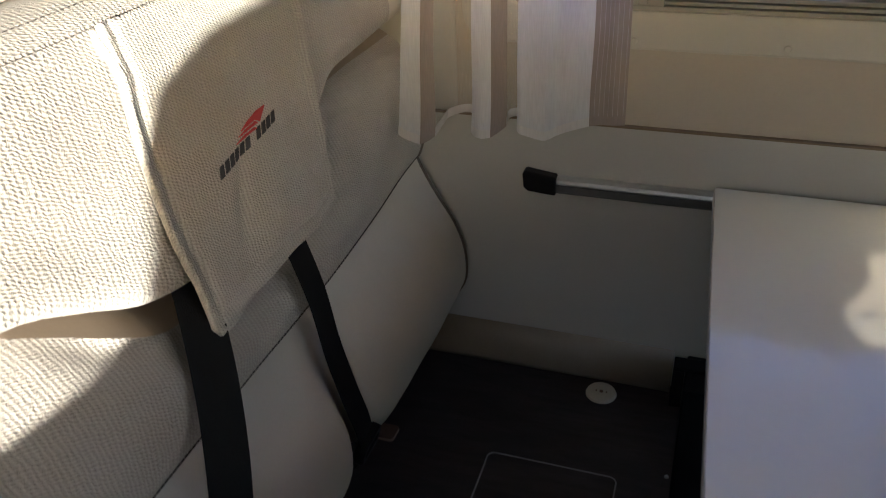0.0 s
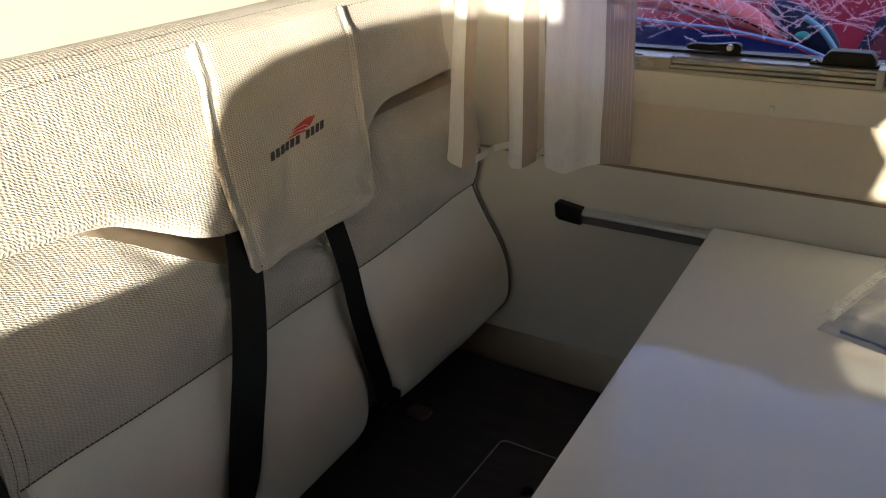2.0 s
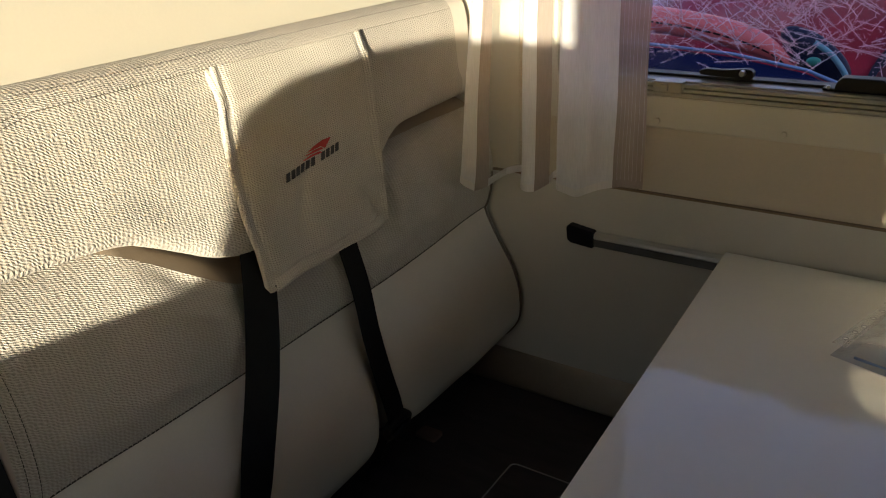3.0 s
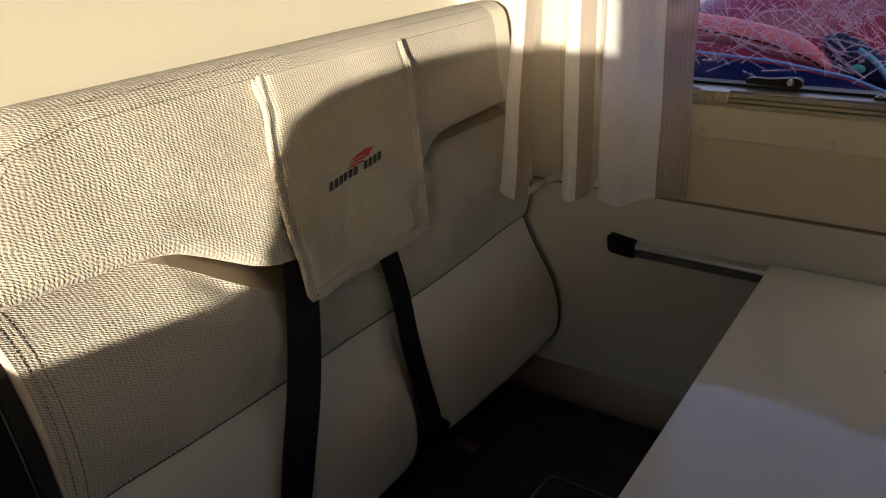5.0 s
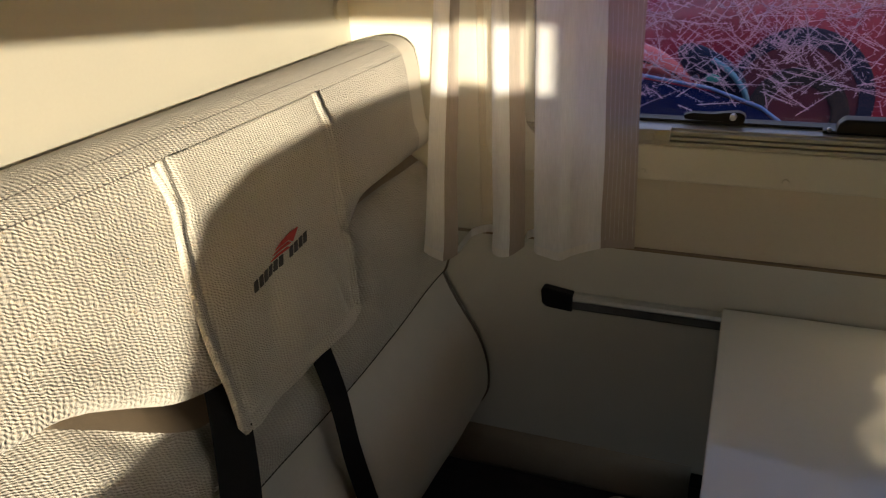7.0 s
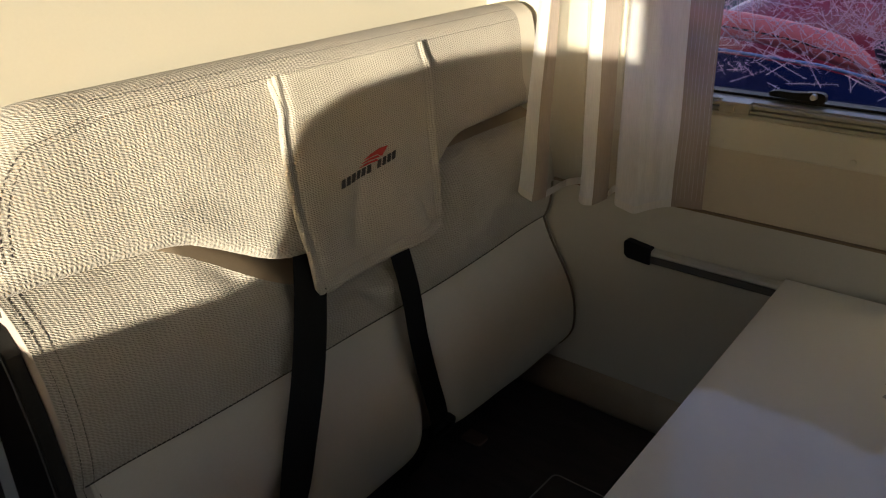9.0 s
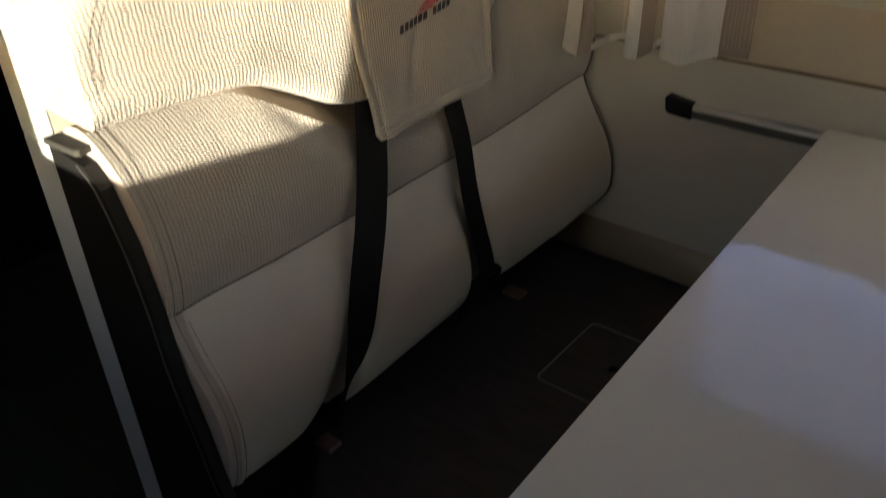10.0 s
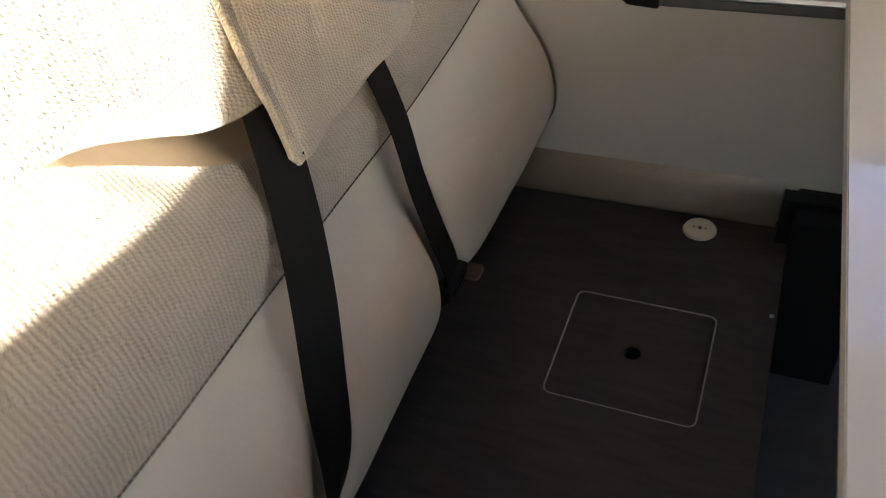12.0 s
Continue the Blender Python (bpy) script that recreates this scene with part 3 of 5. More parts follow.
def low_profile(y, inset):
    crest = spline(CREST, y)
    up_line = [(p.x, p.z) for p in smooth_path([(x, 0, z) for x, z in LOW_UP], 10)]
    cut = max(i for i, (x, z) in enumerate(up_line) if z >= crest and i < len(up_line) - 8)
    (xa, za), (xb, zb) = up_line[cut], up_line[cut + 1]
    t = max(0.0, min(1.0, (za - crest) / max(1e-6, za - zb)))
    mid = (xa + (xb - xa) * t, za + (zb - za) * t)
    up = resample(up_line[:cut + 1] + [mid], LINING_COLS + 1) + resample([mid] + up_line[cut + 1:], 34 - LINING_COLS)[1:]
    dn = resample([(p.x, p.z) for p in smooth_path([(x, 0, z) for x, z in LOW_DOWN], 6)], 34)
    far = max(0.0, min(1.0, (y + 1.1) / 1.05))
    pocket = step01((0.985 - crest) / 0.055)
    under = 1 / (1 + math.exp(-(y + 0.735) / 0.014)) / (1 + math.exp((y + 0.372) / 0.014))
    ring = []
    for x, z in up + dn[1:]:
        if x > -0.09:
            top = max(0.0, min(1.0, (z - 0.80) / 0.10))
            # the lining falls back behind the cloth's edge; the cloth sinks a little towards it
            x -= pocket * (0.022 * step01((z - crest) / 0.016) + 0.085 * step01((z - crest) / 0.075) + 0.016 * step01((z - crest + 0.07) / 0.07))
            x -= 0.040 * under * top
            lowr = max(0.0, min(1.0, (0.72 - z) / 0.12))
            x -= lowr * (0.040 * pinch(y, z) + 0.052 * gauss(y, -0.485 - 0.10 * (z - 0.52), 0.040))
            x += 0.003 * lowr * far
            z += interp([(-1.1, 0.0), (-0.77, -0.010), (-0.44, 0.0), (-0.03, 0.014)], y) * gauss(z, 0.738, 0.08)
            x += 0.004 * math.sin(y * 9 + z * 7) + 0.0025 * noise.noise(Vector((x * 9, y * 9, z * 9)))
            # crease rays in the cloth along the pocket
            x += 0.0022 * pocket * gauss(z, crest - 0.012, 0.022) * math.sin(150 * (z - crest) + 22 * y)
        if z < 0.5 and x > -0.1:
            z += 0.022 * far * max(0.0, min(1.0, (0.5 - z) / 0.06))
        ring.append((x, z))
    ring = inset_ring(ring, -inset) if inset else ring
    return [(max(x, -0.112), y, z) for x, z in ring]


def stations(lo, hi, step, radius):
    ys, y = [], lo
    while y < hi - 1e-6:
        ys.append(y)
        d = min(y - lo, hi - y)
        y += step if d > radius else max(0.0015, step * 0.22)
    return ys + [hi]


def cap_bm(ring):
    bm = bmesh.new()
    vs = [bm.verts.new(p) for p in ring]
    c = bm.verts.new(sum((v.co for v in vs), Vector()) / len(vs))
    for i in range(len(vs)):
        bm.faces.new((vs[i], vs[(i + 1) % len(vs)], c))
    return bm


def backrest():
    b = thing("bench_cushion", (0.0, -0.56, 0.4), "cream bench back cushion, ribbed cloth above smooth leatherette", "cushion")
    ys = stations(LOW_LO, LOW_HI, 0.011, 0.03)
    rings = sweep(ys, low_profile, LOW_LO, LOW_HI, 0.026)
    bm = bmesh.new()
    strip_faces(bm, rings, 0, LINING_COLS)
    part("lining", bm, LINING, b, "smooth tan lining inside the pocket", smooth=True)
    bm = bmesh.new()
    strip_faces(bm, rings, LINING_COLS, 33)
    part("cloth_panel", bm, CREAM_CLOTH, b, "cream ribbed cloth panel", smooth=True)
    kg = [i for i, y in enumerate(ys) if y > LOW_LO + 0.024][0]
    bm = bmesh.new()
    strip_faces(bm, rings[:kg + 1], 33, 67)
    part("end_border", bm, GUSSET, b, "dusky pink cloth border of the cushion end", smooth=True)
    bm = bmesh.new()
    strip_faces(bm, rings[kg:], 33, 67)
    part("leatherette_panel", bm, LEATHER, b, "smooth cream leatherette panel", smooth=True)
    near, far = rings[0], rings[-1]
    part("end_gusset", cap_bm(near), GUSSET, b, smooth=False)
    part("end_gusset", cap_bm(far), LEATHER, b, smooth=False)
    # seam line and the double stitching near the end
    k0 = [i for i, y in enumerate(ys) if y > LOW_LO + 0.014][0]
    seam = [Vector(r[33]) + Vector((0.0006, 0, 0.001)) for r in rings[k0:-3]]
    part("seam", tube_bm(seam[::2], 0.0009, 6), GREY_PIPING, b, "dark stitched seam", smooth=True)
    part("stitching", stitch_bm([p + Vector((0.0012, 0, 0.0014)) for p in seam], 0.0054, 0.0016, 0.0015), THREAD, b)
    ka = [i for i, y in enumerate(ys) if y > LOW_LO + 0.012][0]
    kb = [i for i, y in enumerate(ys) if y > LOW_LO + 0.026][0]
    for k, (u0, u1) in ((ka, (10, 60)), (kb, (10, 34)), (kg + 2, (34, 60))):
        pts = [Vector(rings[k][u]) + Vector((0.0006, -0.0004, 0.0003)) for u in range(u0, u1)]
        part("stitching", stitch_bm(pts, 0.0046, 0.0013, 0.0006), THREAD, b)
    part("piping", tube_bm([Vector(rings[kg][u]) + Vector((0.0008, -0.0003, 0)) for u in range(33, 60)], 0.0030, 8), LEATHER, b, smooth=True)
    kf = [i for i, y in enumerate(ys) if y > LOW_HI - 0.010][0]
    part("piping", tube_bm([Vector(rings[kf][u]) + Vector((0.001, 0.001, 0)) for u in range(20, 62) if rings[kf][u][2] < 0.850], 0.0030, 8), GREY_PIPING, b, "dark grey-brown piping", smooth=True)


HEAD_LO, HEAD_HI = -1.144, -0.042
HEAD_BOTTOM = [(-1.15, 1.018), (-1.05, 1.014), (-0.96, 1.008), (-0.905, 1.000), (-0.865, 0.982), (-0.82, 0.957), (-0.77, 0.930), (-0.71, 0.914), (-0.60, 0.906), (-0.50, 0.908), (-0.43, 0.928), (-0.395, 0.952), (-0.355, 0.984),
               (-0.31, 1.008), (-0.24, 1.014), (-0.06, 1.020)]


END_SEAM = -0.092


def head_profile(y, inset):
    zb = spline(HEAD_BOTTOM, y)
    lip = gauss(y, -0.66, 0.16) * 0.013 + gauss(y, -0.42, 0.06) * 0.006
    line = [(-0.1485, 1.10), (-0.1486, 1.155), (-0.1440, 1.180), (-0.116, 1.2010), (-0.064, 1.2135), (-0.028, 1.2125), (-0.005, 1.2000), (0.000, 1.193)]
    a = resample([(p.x, p.z) for p in smooth_path([(x, 0, z) for x, z in line], 5)], 22)
    front = [(0.000, 1.193), (0.007, 1.165), (0.011, 1.12), (0.016 + lip * 0.4, 1.07 - (1.01 - zb) * 0.3), (0.024 + lip, zb + 0.035), (0.021 + lip, zb + 0.010), (0.008 + lip, zb), (-0.03, zb + 0.004), (-0.11, zb + 0.012), (-0.147, zb + 0.04)]
    f = resample([(p.x, p.z) for p in smooth_path([(x, 0, z) for x, z in front], 5)], 40)
    ring = []
    for x, z in a + f[1:]:
        if x > -0.12:
            x += 0.0022 * noise.noise(Vector((x * 11, y * 8, z * 10)))
        ring.append((x, z))
    d = y - HEAD_LO
    if d < 0.13:
        drop = 0.115 * (1 - math.sqrt(max(0.0, 1 - ((0.13 - d) / 0.13) ** 2)))
        ring = [(x, z - drop * max(0.0, z - zb) / (1.228 - zb)) for x, z in ring]
    ring = inset_ring(ring, -inset) if inset else ring
    return [(max(x, -0.1485), y, z) for x, z in ring]


def headrest():
    h = thing("headrest_cushion", (-0.05, -0.6, 0.99), "long cream ribbed-cloth headrest cushion with rounded end", "headrest")
    ys = stations(HEAD_LO, HEAD_HI, 0.010, 0.075)

    rings = []
    for y in ys:
        d0, d1 = y - HEAD_LO, HEAD_HI - y
        inset = 0.0
        for d, r in ((d0, 0.040), (d1, 0.040)):
            if d < r:
                t = 1 - d / r
                inset = r * (1 - math.sqrt(max(0.0, 1 - t * t)))
        rings.append(head_profile(y, inset + 0.0035 * gauss(y, END_SEAM, 0.004)))
    n = len(rings[0])
    ks = min(range(len(ys)), key=lambda j: abs(ys[j] - END_SEAM))
    bm = bmesh.new()
    strip_faces(bm, rings[:ks + 1], 0, n)
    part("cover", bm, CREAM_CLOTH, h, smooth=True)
    bm = bmesh.new()
    strip_faces(bm, rings[ks:], 0, n)
    part("end_border", bm, LEATHER, h, "smooth cream border of the cushion end", smooth=True)
    part("end_gusset", cap_bm(rings[0]), CREAM_CLOTH, h)
    part("end_gusset", cap_bm(rings[-1]), LEATHER, h)
    # the long seam along the upper front edge, turning down at the near end
    k0 = [i for i, y in enumerate(ys) if y > HEAD_LO + 0.165][0]
    top = [Vector(r[21]) + Vector((0.0008, 0, 0.0012)) for r in rings[k0:ks - 2]]
    part("stitching", stitch_bm([p + Vector((0.002, 0, -0.003)) for p in top], 0.0042, 0.0030, 0.0005), THREAD, h)
    part("seam", tube_bm([p - Vector((0.0010, 0, 0.0012)) for p in top[::2]], 0.0008, 6), CREAM_CLOTH, h, smooth=True)
    part("stitching", stitch_bm([Vector(r[19]) + Vector((0.0004, 0, 0.0009)) for r in rings[k0:ks - 2]], 0.0034, 0.0036, 0.0005), THREAD, h)
    down = []
    for y, z in ((-0.985, 1.192), (-1.035, 1.187), (-1.074, 1.170), (-1.103, 1.142), (-1.119, 1.105), (-1.126, 1.060), (-1.127, 1.030)):
        ring = rings[min(range(len(ys)), key=lambda j: abs(ys[j] - y))]
        u = min(range(18, 50), key=lambda q: abs(ring[q][2] - z))
        down.append(Vector(ring[u]) + Vector((0.0010, -0.0006, 0.0006)))
    down = smooth_path(down, 8)
    part("stitching", stitch_bm(down, 0.0042, 0.0030, 0.0005), THREAD, h)
    part("stitching", stitch_bm([p + Vector((0.0010, 0.009, -0.005)) for p in down], 0.0040, 0.0030, 0.0005), THREAD, h)


def flap_point(u, v):
    """u 0..1 across (y), v 0..1 from the seam down."""
    zl = 1.193 - 0.337 * v
    zr = 1.193 - 0.326 * v
    z = zl + (zr - zl) * u
    yl = -0.714 - 0.020 * math.sin(math.pi * min(1, v * 1.25)) * 0.6 + 0.012 * max(0, v - 0.6)
    yr = -0.389 - 0.018 * v
    y = yl + (yr - yl) * u
    t = 1.193 - z
    x = 0.006 + 0.015 * min(1.0, t / 0.05) + 0.078 * t + 0.006 * v ** 3
    w = max(0.0, v - 0.45)
    x += w * (0.006 * math.sin(7 * u + 2.0) + 0.003 * math.sin(17 * u + 7 * v)) + 0.006 * gauss(u, 0.74, 0.12) * gauss(v, 0.80, 0.10) - 0.007 * gauss(u + 0.35 * v, 0.62, 0.040) * gauss(v, 0.70, 0.14) - 0.006 * gauss(u - 0.45 * (v - 0.8), 0.84, 0.028) * gauss(v, 0.86, 0.09)
    x += 0.7 * w * (0.010 * math.sin(9 * u - 5 * v) + 0.005 * math.sin(23 * u + 9 * v)) * step01((0.5 - abs(u - 0.5)) / 0.2) * step01((1 - v) / 0.1)
    x -= 0.0036 * max(gauss(u, 0.040, 0.016), gauss(u, 0.960, 0.016), gauss(v, 0.955, 0.014))
    x += 0.0018 * noise.noise(Vector((u * 5, v * 5, 3)))
    return Vector((x, y, z))


def flap():
    f = thing("headrest_flap", (0.02, -0.55, 0.87), "cream cloth flap with piped edges over the belt slots", "headrest flap")
    bm = bmesh.new()
    nu, nv = 84, 90
    grid = [[bm.verts.new(flap_point(i / nu, j / nv)) for i in range(nu + 1)] for j in range(nv + 1)]
    for j in range(nv):
        for i in range(nu):
            bm.faces.new((grid[j][i], grid[j][i + 1], grid[j + 1][i + 1], grid[j + 1][i]))
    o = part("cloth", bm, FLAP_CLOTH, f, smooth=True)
    s = o.modifiers.new("thick", "SOLIDIFY")
    s.thickness, s.offset = 0.007, 0
    edge = [flap_point(0, j / 30) for j in range(30)] + [flap_point(0.010, 0.990)] + [flap_point(i / 24, 1) for i in range(1, 24)] + [flap_point(0.990, 0.990)] + [flap_point(1, 1 - j / 30) for j in range(1, 31)]
    for k, d in ((0, 0.014), (1, 0.009), (2, 0.0045), (3, 0.0015), (-4, 0.0015), (-3, 0.0045), (-2, 0.009), (-1, 0.014)):
        edge[k] = edge[k] - Vector((d, 0, 0))
    part("piping", tube_bm(edge, 0.0052, 10), FLAP_CLOTH, f, "cream corded edge", smooth=True)
    # emblem: a red winged shape over a row of dark slanted marks
    def uv(y, z):
        v = (1.193 - z) / 0.332
        return (y + 0.714) / 0.318, v

    def raised(points, m, name, label):
        b2 = bmesh.new()
        b2.faces.new([b2.verts.new(flap_point(*uv(a, c)) + Vector((0.0048, 0, 0))) for a, c in points])
        r = bmesh.ops.extrude_face_region(b2, geom=b2.faces[:])
        bmesh.ops.translate(b2, vec=(-0.0016, 0, 0), verts=[e for e in r["geom"] if isinstance(e, bmesh.types.BMVert)])
        part(name, b2, m, f, label)

    for k in range(11):
        if k == 6:
            continue
        y0 = -0.624 + 0.0116 * k
        z0 = 1.006 + (y0 + 0.624) * 0.12
        h = 0.0125
        raised([(y0, z0), (y0 + 0.0080, z0 + 0.0006), (y0 + 0.0112, z0 + h + 0.0008), (y0 + 0.0036, z0 + h)],
               LOGO_DARK, "emblem_mark", "dark embroidered mark")
    for q in ([(-0.568, 1.0365), (-0.552, 1.0425), (-0.532, 1.0465), (-0.514, 1.0460), (-0.522, 1.0395), (-0.530, 1.0330), (-0.540, 1.0385)],
              [(-0.574, 1.0320), (-0.556, 1.0360), (-0.538, 1.0365), (-0.534, 1.0330), (-0.552, 1.0330)],
              [(-0.580, 1.0265), (-0.562, 1.0305), (-0.542, 1.0310), (-0.538, 1.0280), (-0.558, 1.0280)]):
        raised(q, LOGO_RED, "emblem_wing", "red embroidered wing")


def belt_bm(path, width, turn, thick=0.0016):
    """Webbing along a path. turn(t): angle in degrees by which its face turns about the path."""
    pts = smooth_path(path, 10)
    bm = bmesh.new()
    rows = []
    n = len(pts)
    for i, p in enumerate(pts):
        d = (pts[min(i + 1, n - 1)] - pts[max(i - 1, 0)]).normalized()
        side = Vector((0, 1, 0))
        side = (side - d * side.dot(d)).normalized()
        a = radians(turn(i / (n - 1)))
        nrm = d.cross(side)
        w = math.cos(a) * side + math.sin(a) * nrm
        q = d.cross(w).normalized() * thick / 2
        s = width / 2
        rows.append([bm.verts.new(p + w * s * k + q * e) for k, e in ((-1, 1), (-0.5, 1.3), (0.5, 1.3), (1, 1), (1, -1), (0.5, -1.3), (-0.5, -1.3), (-1, -1))])
    for a, b in zip(rows, rows[1:]):
        for k in range(8):
            bm.faces.new((a[k], a[(k + 1) % 8], b[(k + 1) % 8], b[k]))
    bm.faces.new(rows[0])
    bm.faces.new(rows[-1])
    return bm


def belts():
    a = thing("seat_belt", (0.06, -0.8, 0.3), "black webbing seat belt hanging twisted over the cushion", "seat belt", "belts of the bench")
    part("webbing", belt_bm([(0.010, -0.690, 0.960), (0.034, -0.706, 0.905), (0.060, -0.737, 0.820), (0.078, -0.770, 0.735), (0.094, -0.810, 0.650), (0.111, -0.850, 0.570), (0.110, -0.880, 0.500), (0.094, -0.897, 0.440),
                             (0.064, -0.892, 0.404), (0.012, -0.886, 0.384), (-0.040, -0.882, 0.360), (-0.060, -0.880, 0.306)], 0.053, lambda t: spline([(0.0, 0), (0.14, 18), (0.32, 23), (0.45, 4), (0.56, -28), (0.66, -60), (0.74, -80), (0.84, -86), (1.0, -86)], t)), WEBBING, a, smooth=False)
    part("anchor_plate", box_bm(0.010, 0.050, -0.900, -0.868, 0.3005, 0.312), BRONZE, a, "small brown steel anchor", bevel=0.003)
    b = thing("seat_belt", (0.06, -0.48, 0.3), "black webbing seat belt running into a black guide", "seat belt", "belts of the bench")
    part("webbing", belt_bm([(0.012, -0.514, 0.930), (0.037, -0.513, 0.880), (0.062, -0.508, 0.780), (0.071, -0.500, 0.680), (0.083, -0.490, 0.590), (0.092, -0.479, 0.520), (0.088, -0.470, 0.470), (0.068, -0.466, 0.430),
                             (0.035, -0.462, 0.385), (0.0, -0.450, 0.312)], 0.050, lambda t: -4), WEBBING, b, smooth=False)
    # guide at the lower end
    ring = plate_bm(rounded(-0.036, 0.036, -0.021, 0.021, 0.016), [rounded(-0.024, 0.024, -0.006, 0.006, 0.004)], -0.009, 0.009, "x")
    bmesh.ops.transform(ring, matrix=pose(0.090, -0.470, 0.474, 0, 14, 0), verts=ring.verts)
    part("belt_guide", ring, BLACK_PLASTIC, b, "black plastic guide", bevel=0.004, segments=3)
    br = part("seat_bracket", plate_bm(rounded(0.000, 0.052, -0.300, -0.262, 0.008), [], 0.3005, 0.3075), BRONZE)
    tagged(br, "flat brown steel bracket on the seat base", "bracket")
    br.modifiers.new("bevel", "BEVEL").width = 0.0015


def seat_frame():
    s = thing("seat_side_panel", (-0.03, -1.13, 0), "black side panel at the end of the bench frame", "side panel")
    out = [(-0.1105, 0.0), (0.13, 0.0), (0.139, 0.32), (0.113, 0.43), (0.096, 0.48), (0.080, 0.56), (0.055, 0.66), (0.046, 0.76), (0.026, 0.86), (-0.004, 0.935), (-0.032, 0.960), (-0.1105, 0.972)]
    part("board", plate_bm(out, [], -1.1480, -1.1285, "y"), BLACK_BOARD, s, bevel=0.0015)
    part("top_cap", plate_bm([(-0.1105, -1.1525), (-0.040, -1.1500), (-0.034, -1.1450), (-0.041, -1.1190), (-0.1105, -1.1190)], [], 0.9722, 0.9815), CAP_GREY, s, "grey plastic cap", bevel=0.0015)
    # board added so that the gap below the cushion is black
    part("dark_backing", box_bm(-0.1490, -0.1345, -1.118, -0.002, 0.0, 0.905), BLACK_BOARD, s)
    part("edge_band", tube_bm([(x - 0.012, -1.1492, z) for x, z in smooth_points(out[2:11])], 0.0011, 6), RAIL_DARK, s, "fine grey edge line", smooth=True)


def smooth_points(pts):
    return [(p.x, p.z) for p in smooth_path([(x, 0, z) for x, z in pts], 5)]


def seat_base():
    s = thing("bench_box", (0.2, -0.55, 0), "dark wood-look bench box with a storage hatch, cushion removed", "bench box")
    outer = [(-0.11, -0.001), (-0.11, -0.86), (0.02, -0.90), (0.10, -0.985), (0.134, -1.07), (0.139, -1.100), (0.150, -1.116), (0.170, -1.123), (0.549, -1.123), (0.549, -0.001)]
    hatch = rounded(0.228, 0.461, -0.498, -0.269, 0.014, 4)
    part("top_board", plate_bm(outer, [hatch, circle(0.2255, -1.0565, 0.0130)], 0.282, 0.300), DARK_WOOD, s)
    inner = rounded(0.2298, 0.4592, -0.4962, -0.2708, 0.013, 4)
    lid = part("hatch_lid", plate_bm(inner, [circle(0.345, -0.383, 0.0140)], 0.284, 0.2995), DARK_WOOD, s, "flush dark hatch lid with a finger hole")
    edge = rounded(0.2290, 0.4600, -0.4971, -0.2699, 0.0135, 5)
    # sheen along the lid's cut edge is put in as a pale tone
    part("cut_edge", tube_bm([(x, y, 0.2995) for x, y in edge], 0.0016, 5, True), LID_SHEEN, lid, "cut edge of the lid, sheen put in as a pale tone", smooth=True)
    part("hole_rim", plate_bm(circle(0.345, -0.383, 0.0141), [circle(0.345, -0.383, 0.0128)], 0.2845, 0.2985), BLACK_BOARD, lid)
    part("hole_rim", plate_bm(circle(0.2255, -1.0565, 0.0131), [circle(0.2255, -1.0565, 0.0118)], 0.2825, 0.2996), RAW_WOOD, s, "bare plywood rim of the hole")
    bm = bmesh.new()
    bmesh.ops.create_cone(bm, cap_ends=True, segments=12, radius1=0.0042, radius2=0.003, depth=0.003)
    bmesh.ops.transform(bm, matrix=pose(0.153, -1.104, 0.3012), verts=bm.verts)
    part("screw", bm, ALU, s, smooth=False)
    bm = bmesh.new()
    bmesh.ops.create_cone(bm, cap_ends=True, segments=12, radius1=0.0042, radius2=0.003, depth=0.003)
    bmesh.ops.transform(bm, matrix=pose(0.541, -0.243, 0.3012), verts=bm.verts)
    part("screw", bm, ALU, s, smooth=False)
    part("front_board", box_bm(0.531, 0.547, -1.12, -0.002, 0.0, 0.282), BLACK_BOARD, s)
    part("end_board", box_bm(0.16, 0.531, -1.119, -1.103, 0.0, 0.282), BLACK_BOARD, s)
    # board added under the notch so that it reads less black
    part("lower_board", box_bm(-0.108, 0.158, -1.118, -0.80, 0.258, 0.276), DARK_WOOD, s)
    part("inner_board", box_bm(-0.108, 0.53, -0.02, -0.004, 0.0, 0.282), BLACK_BOARD, s)
    c = thing("corner_box", (0.59, -0.06, 0), "small black box beside the seat base at the wall", "box")
    part("body", box_bm(0.5500, 0.68, -0.105, -0.002, 0.0, 0.385), BLACK_BOARD, c, bevel=0.004)
    part("lid", box_bm(0.5275, 0.684, -0.060, -0.026, 0.3865, 0.396), BLACK_PLASTIC, c, bevel=0.002)
    part("face", box_bm(0.5275, 0.5485, -0.060, -0.026, 0.3005, 0.3865), BLACK_BOARD, c)
    d = thing("floor_outlet", (0.399, -0.061, 0.3), "round ivory plastic cover with a centre screw", "cover cap")
    bm = bmesh.new()
    bmesh.ops.create_cone(bm, cap_ends=True, segments=32, radius1=0.0305, radius2=0.028, depth=0.006)
    bmesh.ops.transform(bm, matrix=pose(0.399, -0.061, 0.3032), verts=bm.verts)
    part("disc", bm, IVORY, d, bevel=0.001)
    for dx, r, m in ((0.0, 0.0040, BRONZE), (-0.010, 0.0016, BRONZE), (0.010, 0.0016, BRONZE)):
        bm = bmesh.new()
        bmesh.ops.create_cone(bm, cap_ends=True, segments=12, radius1=r, radius2=r * 0.8, depth=0.002)
        bmesh.ops.transform(bm, matrix=pose(0.399 + dx, -0.061, 0.3070), verts=bm.verts)
        part("screw" if dx == 0 else "slot", bm, m, d)


